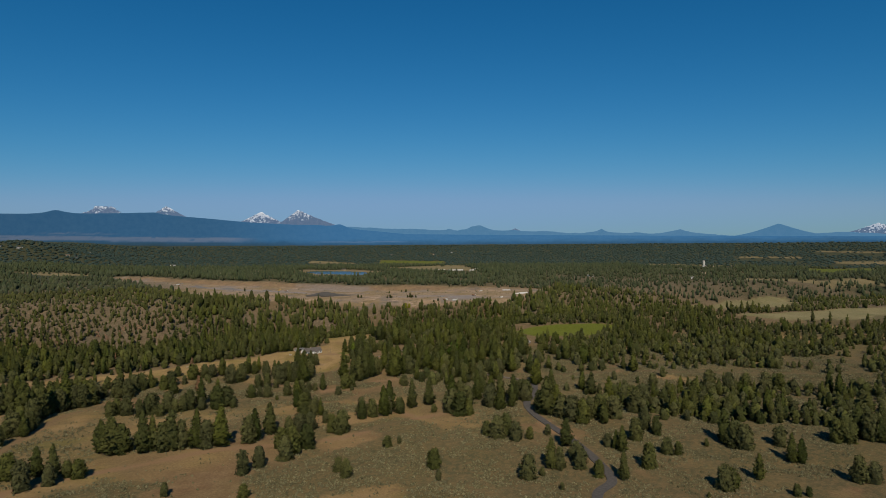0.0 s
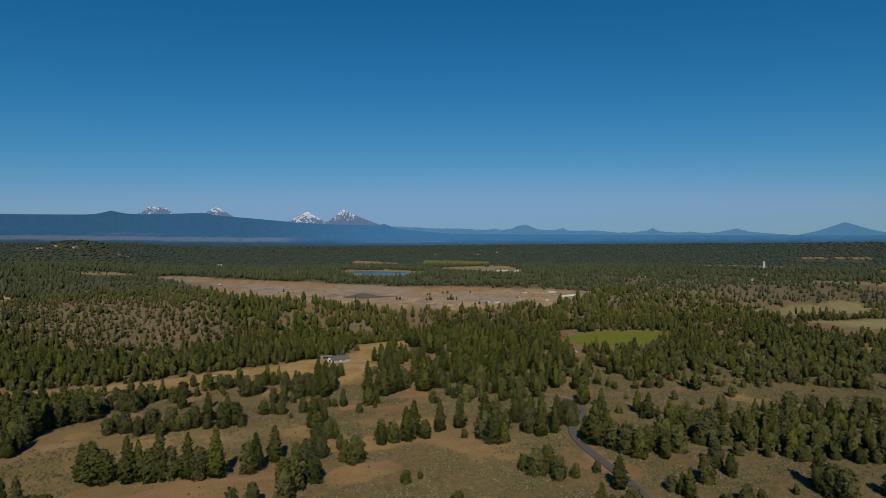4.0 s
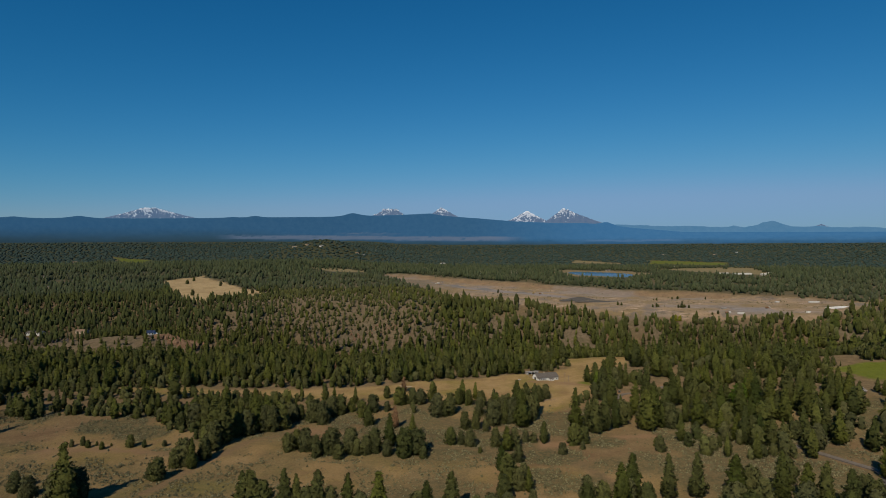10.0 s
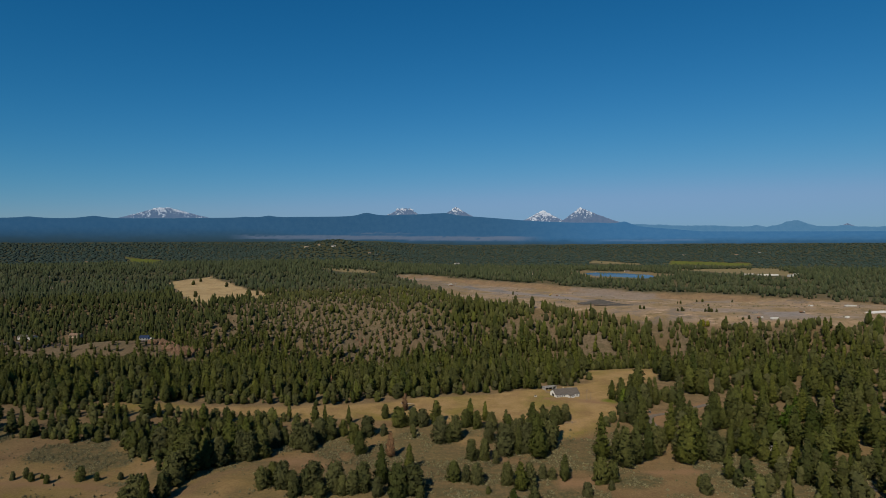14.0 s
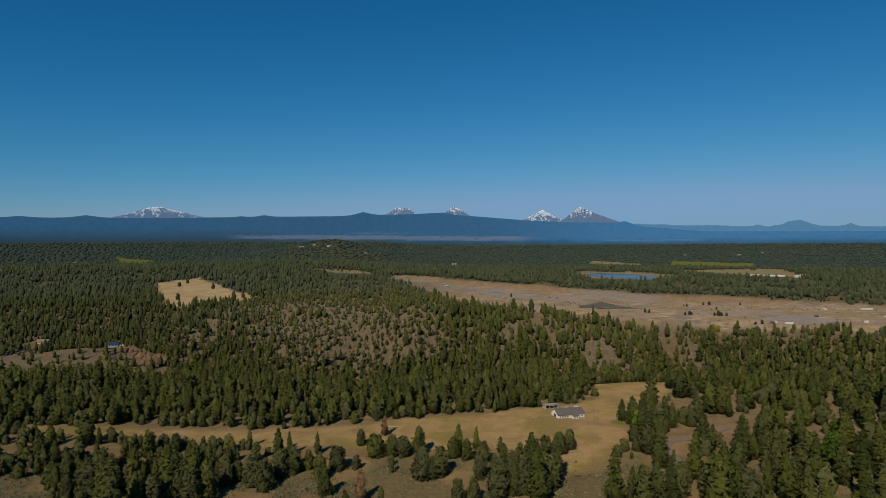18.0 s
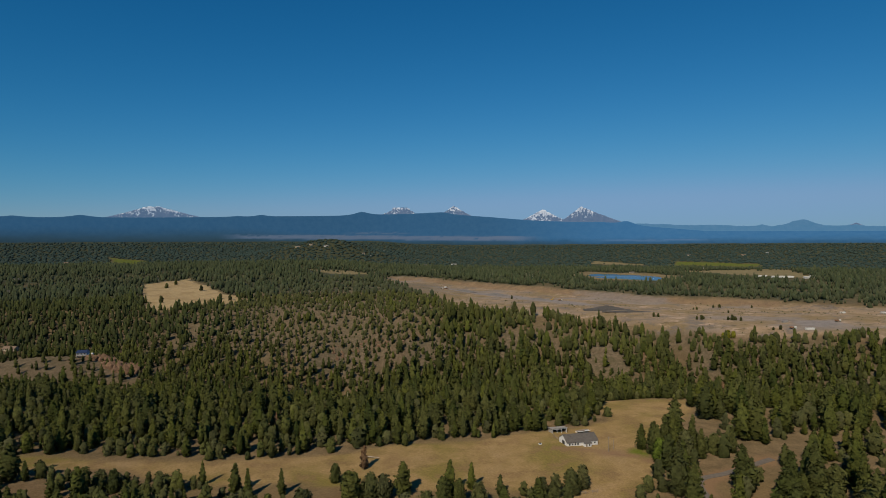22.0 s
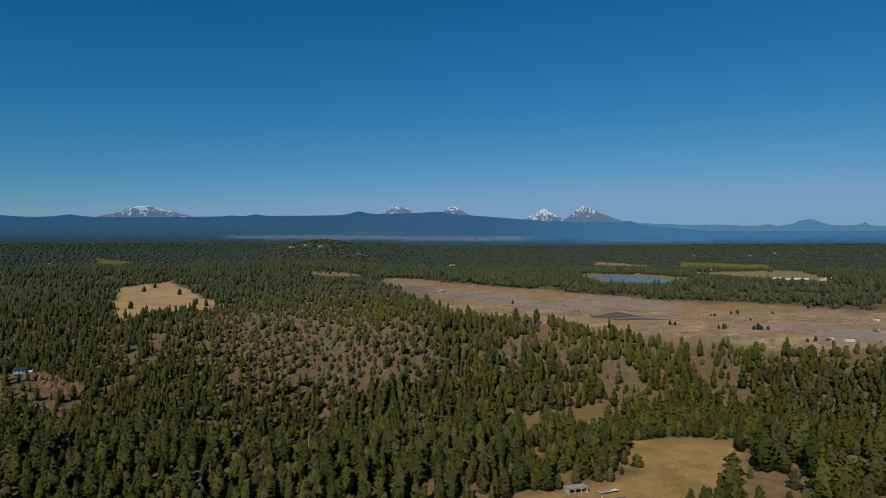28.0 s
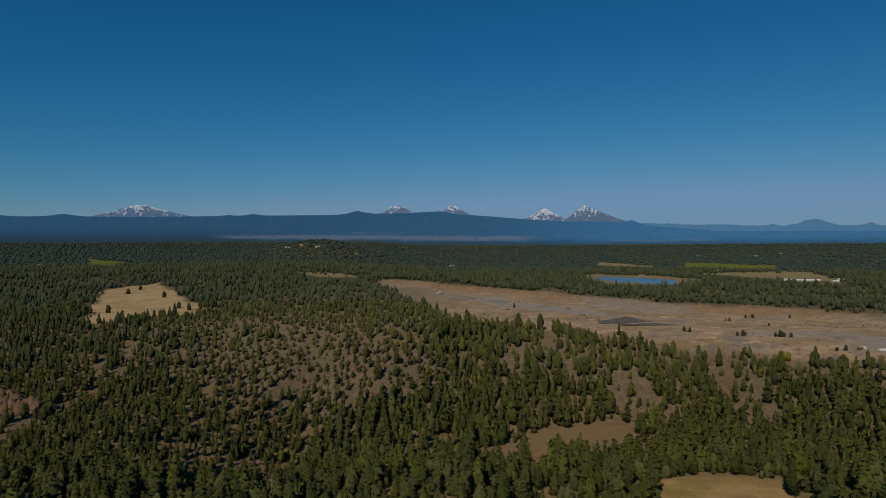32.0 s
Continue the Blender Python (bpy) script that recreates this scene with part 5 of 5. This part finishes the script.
def pole_thing(x, y, high=9.0, arm=True):
    top = base("utility_pole", x, y, 25, "weathered wooden utility pole in the pasture", "pole")
    bm = bmesh.new()
    bmesh.ops.create_cone(bm, cap_ends=True, segments=8, radius1=0.17, radius2=0.11, depth=high + 0.6, matrix=pose(0, 0, high / 2 - 0.3))
    part("pole", bm, OLD_WOOD, top)
    if arm:
        part("crossarm", solid((-1.1, 1.1, -0.07, 0.07, high - 0.9, high - 0.75)), OLD_WOOD, top)
        for ix in (-0.9, 0.9):
            part("insulator", solid((ix - 0.06, ix + 0.06, -0.06, 0.06, high - 0.75, high - 0.5)), DARK, top)


pole_thing(112.3, 493.1)
pole_thing(116.5, 498.0, 6.0, False)


def fence(points, label):
    """Wooden posts with two rails along a line."""
    pts = smooth_line(points, 3.0)
    x0, y0 = pts[0]
    top = new("fence")
    top.location = (x0, y0, float(height(x0, y0)))
    tagged(top, label, "fence")
    loc = [Vector((p.x - x0, p.y - y0, float(height(p.x, p.y)) - top.location.z)) for p in pts]
    for p in loc:
        part("post", solid((p.x - 0.09, p.x + 0.09, p.y - 0.09, p.y + 0.09, p.z - 0.3, p.z + 1.35)), OLD_WOOD, top)
    for a, b in zip(loc, loc[1:]):
        for hgt in (0.55, 1.1):
            bm = bmesh.new()
            d = b - a
            bmesh.ops.create_cube(bm, size=1, matrix=Matrix.Translation((a + b) / 2 + Vector((0, 0, hgt))) @ d.to_track_quat("X", "Z").to_matrix().to_4x4() @ Matrix.Diagonal((d.length, 0.05, 0.14, 1)))
            part("rail", bm, OLD_WOOD, top)


fence([(87, 531), (86.5, 522), (88.5, 511)], "dark wooden fence between shed and farmhouse")
fence([(92, 437), (78, 434), (66, 436), (60, 441)], "short wooden fence across the pasture")


def trough(x, y):
    top = base("stock_tank", x, y, 10, "small white stock tank in the pasture", "tank")
    bm = bmesh.new()
    bmesh.ops.create_cone(bm, cap_ends=True, segments=18, radius1=1.0, radius2=1.05, depth=0.8, matrix=pose(0, 0, 0.4))
    part("shell", bm, STEEL, top)
    bm = bmesh.new()
    bmesh.ops.create_cone(bm, cap_ends=True, segments=18, radius1=0.9, radius2=0.9, depth=0.02, matrix=pose(0, 0, 0.82))
    part("water", bm, GLASS, top)


trough(75.3, 506.4)


def car(x, y, turn, paint, label):
    top = base("car", x, y, turn, label, "car", lift=0.05)
    bm = solid((-2.2, 2.2, -0.88, 0.88, 0.35, 0.95))
    bmesh.ops.bevel(bm, geom=list(bm.edges), offset=0.15, segments=2, affect="EDGES")
    part("body", bm, paint, top)
    bm = bmesh.new()
    bmesh.ops.create_cube(bm, size=1, matrix=Matrix.Translation((-0.25, 0, 1.2)) @ Matrix.Diagonal((2.5, 1.6, 0.55, 1)))
    for v in bm.verts:
        if v.co.z > 1.2:
            v.co.x = v.co.x * 0.72 - 0.05
            v.co.y *= 0.85
    part("cabin", bm, GLASS, top, "dark glazed cabin")
    part("roof", solid((-1.1, 0.55, -0.66, 0.66, 1.46, 1.53)), paint, top)
    for wx in (-1.4, 1.4):
        for wy in (-0.85, 0.85):
            bm = bmesh.new()
            bmesh.ops.create_cone(bm, cap_ends=True, segments=14, radius1=0.34, radius2=0.34, depth=0.22, matrix=pose(wx, wy, 0.34, 90, 0, 0))
            wheel = part("wheel", bm, DARK, top)
            bm = bmesh.new()
            bmesh.ops.create_cone(bm, cap_ends=True, segments=10, radius1=0.18, radius2=0.18, depth=0.25, matrix=pose(wx, wy, 0.34, 90, 0, 0))
            part("rim", bm, STEEL, wheel)


car(149.5, 462.0, 70, plain_material("dark_paint", (0.03, 0.035, 0.04), (0.05, 0.055, 0.06), 1.0, 0.3, 0.5), "dark car parked on the gravel lane under pines")


def cottage(x, y, turn, L, W, H, R, walls, roofing, label, storeys=1, wins=4, name="house", group=""):
    """A gabled building with rows of windows on its front (-y) side."""
    top = base(name, x, y, turn, label, name.split("_")[-1], group)
    part("wall", joined(solid((-L / 2, L / 2, -W / 2, W / 2, -2.5, H)), gable(-L / 2, L / 2, -W / 2, W / 2, H, R)), walls, top)
    part("roof", gable(-L / 2 - 0.5, L / 2 + 0.5, -W / 2, W / 2, H, R, 0.25, 0.6), roofing, top)
    for s in range(storeys):
        for i in range(wins):
            window(top, -L / 2 + L * (i + 0.5) / wins, 1.0 + 2.8 * s, -W / 2, min(1.5, L / wins * 0.5), 1.3, walls)
    part("door", solid((-0.5, 0.5, -W / 2 - 0.05, -W / 2 + 0.05, 0.1, 2.1)), OLD_WOOD, top)
    return top


h = cottage(-398, 852, 8, 11, 9, 5.8, 2.4, plain_material("pale_blue_grey_siding", (0.26, 0.28, 0.31), (0.34, 0.36, 0.39)), BLUE_ROOF, "pale blue-grey two-storey house with a blue roof on the bluff", 2, 3)
part("deck", solid((-5.5, 5.5, -8.5, -4.5, 2.4, 2.7)), OLD_WOOD, h, "wooden deck on posts")
for px in (-5.2, -1.8, 1.8, 5.2):
    part("deck_post", solid((px - 0.12, px + 0.12, -8.4, -8.15, -3.5, 2.4)), OLD_WOOD, h)
part("wing", joined(solid((5.5, 10.5, -2.5, 3.5, -2.5, 3.2)), gable(5.5, 10.9, -2.9, 3.9, 3.2, 1.6)), WHITE, h, "low white wing")
cottage(-540, 935, -6, 17, 9, 3.0, 2.6, TAN, BROWN, "tan house with a brown roof on the bluff", 1, 5)
cottage(-603, 922, -4, 24, 10, 3.0, 2.2, WHITE, SHINGLE, "long pale house above a dark rocky slope", 1, 7)
cottage(268, 394, 20, 9, 4, 2.2, 0.7, WHITE, STEEL, "low white shed roof among pines", 1, 3, "shed")
cottage(190, 379, 35, 6, 4, 2.4, 1.0, OLD_WOOD, TIN, "small grey shed under pines", 1, 2, "shed")
cottage(276, 412, -10, 9, 6, 2.6, 1.5, TAN, TIN, "small house half hidden by trees", 1, 3)
cottage(330, 440, 30, 10, 6, 2.8, 1.8, BROWN, TIN, "brown cabin half hidden by trees", 1, 3)
cottage(611, 839, 12, 18, 9, 3.0, 2.2, TAN, SHINGLE, "grey-roofed house at the canyon edge", 1, 5)
cottage(1095, 2677, 5, 46, 18, 6.0, 3.5, WHITE, plain_material("black_roof", (0.03, 0.03, 0.03), (0.05, 0.05, 0.05)), "long white barn with a dark roof by a green field", 1, 6, "barn")
for i, (bx, by, bl) in enumerate([(1053, 2016, 60), (1103, 1975, 16), (1160, 2040, 18), (1010, 2060, 40)]):
    cottage(bx, by, 8 * i - 12, bl, 11, 3.5, 1.8, STEEL, STEEL, "long low white farm shed on dry ground", 1, 4, "shed", "far farm sheds")
for i, (bx, by) in enumerate([(234, 2872), (210, 2890), (260, 2860), (72, 3156), (690, 2330), (-640, 3210), (-560, 3180), (-700, 3190), (1390, 2300), (1520, 2500),
                              (1640, 1500), (1750, 1420), (1500, 1250), (1880, 1650), (2050, 1500), (1300, 1500), (-1100, 1750), (-950, 2100), (-1250, 2300), (-900, 1450),
                              (-371, 3149), (-339, 3130), (-64, 3011), (-23, 2527), (-310, 3500), (1361, 3500), (1613, 3400), (1774, 3480), (-1846, 3400), (-1565, 2720), (2180, 1790), (2260, 1800)]):
    cottage(bx, by, (37 * i) % 60 - 30, 16 + i % 4 * 3, 10, 3.4, 2.6, (WHITE, TAN, TAN)[i % 3], (TIN, SHINGLE, BROWN)[i % 3], "distant house among pines", 1, 4, "house", "distant houses")


def grain_tower(x, y):
    """A tall round store with a domed cap and a ladder."""
    top = base("grain_tower", x, y, 20, "tall grey grain tower on the plain", "tower")
    bm = bmesh.new()
    bmesh.ops.create_cone(bm, cap_ends=True, segments=20, radius1=5.0, radius2=5.0, depth=26, matrix=pose(0, 0, 13))
    part("shell", bm, STEEL, top)
    bm = bmesh.new()
    bmesh.ops.create_cone(bm, cap_ends=True, segments=20, radius1=5.3, radius2=0.8, depth=4, matrix=pose(0, 0, 28))
    part("roof", bm, TIN, top)
    part("ladder", solid((-0.4, -0.3, -5.25, -5.05, 0, 26), (0.3, 0.4, -5.25, -5.05, 0, 26)), TIN, top)


grain_tower(2223, 1829)


# ---------------------------------------------------------------- quarry
HEAP = plain_material("dark_crushed_rock", (0.055, 0.052, 0.05), (0.10, 0.095, 0.09), 0.4, 0.95, 0.1, 0.6)
GRAVEL_HEAP = plain_material("grey_crushed_rock", (0.12, 0.112, 0.108), (0.18, 0.168, 0.162), 0.4, 0.95, 0.1, 0.6)
RUST = plain_material("rusty_steel", (0.16, 0.08, 0.045), (0.25, 0.14, 0.08), 1.2, 0.8)
YELLOW = plain_material("yellow_paint", (0.45, 0.29, 0.04), (0.55, 0.37, 0.06), 1.0, 0.5)


def heap(x, y, turn, lx, ly, high, material, label):
    """A tipped heap of crushed rock with an uneven crest."""
    bm = bmesh.new()
    bmesh.ops.create_grid(bm, x_segments=34, y_segments=22, size=1)
    for v in bm.verts:
        r = math.hypot(v.co.x, v.co.y)
        n = noise.noise(Vector((v.co.x * 2.2 + x, v.co.y * 2.2 + y, 0.3)))
        m = noise.noise(Vector((v.co.x * 6 + x, v.co.y * 6, 1.7)))
        z = max(0.0, 1 - r ** 1.3 * (1 + 0.35 * n)) * (1 + 0.4 * n) + 0.08 * m
        v.co = (v.co.x * lx, v.co.y * ly, z * high - 0.5)
    me = bpy.data.meshes.new("gravel_mound")
    bm.to_mesh(me)
    bm.free()
    me.materials.append(material)
    ob = new("gravel_mound", me)
    ob.matrix_world = pose(x, y, float(height(x, y)), 0, 0, turn)
    return tagged(ob, label, "mound", "quarry mounds")


heap(300, 1200, -8, 40, 15, 7.5, HEAP, "long mound of dark crushed rock in the quarry")
heap(330, 1158, -14, 48, 7, 3.2, HEAP, "low bank of dark crushed rock in the quarry")
heap(140, 1575, -25, 26, 16, 5, GRAVEL_HEAP, "grey gravel mound on the quarry floor")
heap(222, 1465, -30, 22, 13, 4.5, GRAVEL_HEAP, "grey gravel mound on the quarry floor")
heap(70, 1660, -20, 30, 16, 6, GRAVEL_HEAP, "broad grey gravel mound by the plant")
heap(725, 1040, 20, 36, 12, 2.0, STEEL, "pale sand mound at the quarry edge")


def container(x, y, turn, L=12.0, paint=None, label="white steel container on the quarry floor"):
    top = base("container", x, y, turn, label, "container", "quarry containers")
    part("body", solid((-L / 2, L / 2, -1.25, 1.25, 0.15, 2.75)), paint or STEEL, top)
    part("door", solid((L / 2, L / 2 + 0.06, -1.15, 1.15, 0.25, 2.65)), TIN, top)
    for rx in (-L / 2, L / 2 - 0.15):
        part("corner_post", solid((rx, rx + 0.15, -1.3, -1.2, 0.0, 2.85)), TIN, top)
        part("corner_post", solid((rx, rx + 0.15, 1.2, 1.3, 0.0, 2.85)), TIN, top)


container(501, 951, 4)
container(751, 1156, -8, 20)
container(680, 1160, 10, 9)
container(626, 975, 30, 9)
container(488, 962, 80, 4, STEEL, "small white steel box beside the container")
container(508, 1023, 12, 10, TIN, "grey steel container on the quarry floor")


def truck(x, y, turn, label="dark dump truck parked in the quarry"):
    top = base("dump_truck", x, y, turn, label, "truck", "quarry vehicles", 0.1)
    part("chassis", solid((-4.2, 4.2, -0.9, 0.9, 0.7, 1.1)), DARK, top)
    bm = solid((1.9, 4.2, -1.2, 1.2, 1.0, 3.0))
    bmesh.ops.bevel(bm, geom=list(bm.edges), offset=0.2, segments=2, affect="EDGES")
    cab = part("cab", bm, STEEL, top, "pale cab")
    part("windscreen", solid((4.17, 4.24, -1.0, 1.0, 2.0, 2.75)), GLASS, cab)
    bm = solid((-4.3, 1.7, -1.3, 1.3, 1.1, 2.8))
    for v in bm.verts:
        if v.co.z < 2:
            v.co.y *= 0.8
    part("tipper_body", bm, RUST, top)
    for wx in (-3.2, -1.9, 3.0):
        for wy in (-1.1, 1.1):
            bm = bmesh.new()
            bmesh.ops.create_cone(bm, cap_ends=True, segments=14, radius1=0.55, radius2=0.55, depth=0.4, matrix=pose(wx, wy, 0.5, 90, 0, 0))
            part("wheel", bm, DARK, top)


truck(591, 1034, 8)
truck(484, 962, 25)
truck(266, 1440, -15, "dump truck beside the gravel run")


def digger(x, y, turn):
    top = base("excavator", x, y, turn, "yellow excavator on the quarry floor", "excavator", lift=0.1)
    for wy in (-1.3, 0.7):
        part("track", solid((-2.2, 2.2, wy, wy + 0.6, 0, 0.9)), DARK, top)
    part("body", solid((-2.0, 1.4, -1.3, 1.3, 0.95, 2.3)), YELLOW, top)
    part("cab", solid((0.2, 1.6, 0.2, 1.3, 2.3, 3.2)), GLASS, top)
    for a, b, w in (((1.2, 0, 2.0), (4.6, 0, 5.2), 0.5), ((4.6, 0, 5.2), (7.2, 0, 2.4), 0.4)):
        d = Vector(b) - Vector(a)
        bm = bmesh.new()
        bmesh.ops.create_cube(bm, size=1, matrix=Matrix.Translation((Vector(a) + Vector(b)) / 2) @ d.to_track_quat("X", "Z").to_matrix().to_4x4() @ Matrix.Diagonal((d.length, w, w, 1)))
        part("boom", bm, YELLOW, top)
    part("bucket", solid((6.7, 7.7, -0.6, 0.6, 1.2, 2.3)), RUST, top)


digger(250, 1453, 20)


def crusher(x, y, turn):
    top = base("crushing_plant", x, y, turn, "pale crushing plant with conveyors in the quarry", "machine")
    part("hopper", solid((-3, 3, -2.5, 2.5, 2.2, 5.2)), STEEL, top)
    part("frame", solid((-6, 6, -1.5, 1.5, 0, 2.2)), RUST, top)
    for dx, dz in ((-22, 7.0), (20, 6.0)):
        a, b = Vector((dx * 0.15, 0, 2.0)), Vector((dx, 3, dz))
        d = b - a
        bm = bmesh.new()
        bmesh.ops.create_cube(bm, size=1, matrix=Matrix.Translation((a + b) / 2) @ d.to_track_quat("X", "Z").to_matrix().to_4x4() @ Matrix.Diagonal((d.length, 1.2, 0.5, 1)))
        part("conveyor", bm, TIN, top)
        part("leg", solid((dx * 0.8 - 0.2, dx * 0.8 + 0.2, 2.0, 2.6, 0, dz * 0.8)), TIN, top)
    part("cabin", solid((-11, -7, -1.5, 1.5, 0, 3)), STEEL, top)


crusher(24, 1706, 35)

# single shrubs and small trees on the quarry floor and its front edge
for i, (bx, by, bh) in enumerate([(347, 1102, 5), (353, 1098, 4), (398, 1062, 4), (404, 1060, 5), (409, 1064, 3), (440, 1052, 4), (446, 1052, 6), (452, 1055, 4), (458, 1050, 4),
                                  (473, 1244, 4), (468, 1247, 3), (160, 1413, 6), (500, 1180, 3), (540, 1330, 4), (556, 1338, 5), (620, 1340, 4), (470, 965, 4), (462, 968, 3), (570, 940, 5), (560, 936, 4)]):
    tree("juniper", bx, by, bh * 1.5, i + 2)


# ---------------------------------------------------------------- rock
CLIFF = plain_material("reddish_cliff_rock", (0.13, 0.082, 0.054), (0.24, 0.155, 0.10), 0.35, 0.95, 0.1, 0.8)
LAVA = plain_material("dark_lava_rock", (0.05, 0.048, 0.05), (0.10, 0.095, 0.10), 0.4, 0.95, 0.1, 0.8)


def outcrop(name, spots, n, big, material, label, seed):
    """Angular blocks bedded in a slope, as one object. spots: (east, north, reach east, reach north)."""
    g = np.random.default_rng(seed)
    V, F = [], []
    for i in range(n):
        x, y, rx, ry = spots[i % len(spots)]
        px, py = g.normal(x, rx * 0.5), g.normal(y, ry * 0.5)
        s = big * g.uniform(0.35, 1.0)
        bm = bmesh.new()
        bmesh.ops.create_icosphere(bm, subdivisions=1, radius=1)
        v = np.array([list(q.co) for q in bm.verts])
        f = np.array([[q.index for q in fc.verts] for fc in bm.faces])
        bm.free()
        v = v * (1 + g.uniform(-0.28, 0.28, (len(v), 1))) * (s * g.uniform(0.7, 1.4), s * g.uniform(0.6, 1.0), s * g.uniform(0.7, 1.7))
        v = v + (px, py, float(height(px, py)) + s * 0.15)
        F.append(f + sum(len(q) for q in V))
        V.append(v)
    me = quick_mesh(name, np.concatenate(V), np.concatenate(F), [material])
    return tagged(new(name, me), label, "rocks", kind="stuff")


outcrop("cliff_rock", [(-350, 838, 26, 10), (-345, 826, 18, 8), (-372, 850, 16, 8), (-330, 835, 10, 8)], 150, 6.0, CLIFF, "reddish broken cliff below the blue-roofed house", 1)
outcrop("slope_rock", [(-245, 788, 22, 10), (-228, 740, 20, 12), (-176, 930, 16, 14), (-120, 965, 24, 12), (-60, 985, 30, 14), (300, 985, 24, 10), (420, 905, 30, 10),
                       (80, 1052, 26, 10), (520, 860, 30, 12), (-300, 980, 30, 20)], 220, 2.6, CLIFF, "weathered rock outcrops on the canyon slopes", 2)
outcrop("lava_rock", [(-600, 895, 40, 10), (-560, 890, 30, 10)], 120, 2.2, LAVA, "dark broken lava slope below the long house", 3)


# ---------------------------------------------------------------- dead wood
DEAD = leaf_material("brown_needles", (0.10, 0.055, 0.03), (0.14, 0.08, 0.045), (0.13, 0.09, 0.06))
PALE = plain_material("bleached_wood", (0.34, 0.29, 0.24), (0.46, 0.40, 0.33), 2.0)


def dead_tree(x, y, high, seed, leafy=True):
    g = np.random.default_rng(seed)
    top = base("dead_tree", x, y, seed * 50, "brown dead pine still holding its needles" if leafy else "bare bleached dead tree", "tree", "dead trees", -0.15)
    tv, tf = trunk_shape(0.016, 0.97, 6)
    me = quick_mesh("trunk", tv * high, tf, [PALE if not leafy else BARK])
    new("trunk", me).parent = top
    if leafy:
        cv, cf, cn = crown_shape("pine", 26, 900 + seed, 6, 6, False, 60)
        me = quick_mesh("crown", cv * (high * 0.85, high * 0.85, high), cf, [DEAD], tone=np.zeros(len(cv)), smooth=True, normals=cn)
        new("crown", me).parent = top
    for k in range(9):
        a, z = g.uniform(0, 6.28), g.uniform(0.3, 0.9) * high
        r = (1 - z / high) * high * 0.22 + 0.3
        d = Vector((math.cos(a) * r, math.sin(a) * r, g.uniform(-0.1, 0.5)))
        bm = bmesh.new()
        bmesh.ops.create_cone(bm, cap_ends=True, segments=5, radius1=0.07, radius2=0.02, depth=d.length, matrix=Matrix.Translation(Vector((0, 0, z)) + d / 2) @ d.to_track_quat("Z", "X").to_matrix().to_4x4())
        part("limb", bm, PALE if not leafy else BARK, top)


for i, (dx, dy, dh, lf) in enumerate([(-26, 371, 15, True), (-24, 470, 13, True), (234, 617, 17, True), (-52, 592, 14, False), (30, 655, 13, False), (-90, 540, 12, True), (310, 640, 15, True),
                                      (268, 1972, 24, False), (276, 1968, 26, False), (284, 1964, 23, False), (170, 2010, 20, False)]):
    dead_tree(dx, dy, dh, i + 1, lf)


def fallen_log(x, y, turn, long):
    top = base("fallen_log", x, y, turn, "pale fallen trunk lying at the wood's edge", "log", "", 0.3)
    bm = bmesh.new()
    bmesh.ops.create_cone(bm, cap_ends=True, segments=8, radius1=0.38, radius2=0.16, depth=long, matrix=pose(0, 0, 0.1, 0, 90, 0))
    part("trunk", bm, PALE, top)
    for k in range(5):
        bm = bmesh.new()
        bmesh.ops.create_cone(bm, cap_ends=True, segments=5, radius1=0.08, radius2=0.02, depth=1.6, matrix=pose(-long * 0.3 + k * long * 0.14, 0.5 * (-1) ** k, 0.6, 60 * (-1) ** k, 20, 0))
        part("stub", bm, PALE, top)


fallen_log(-23, 486, -15, 11)
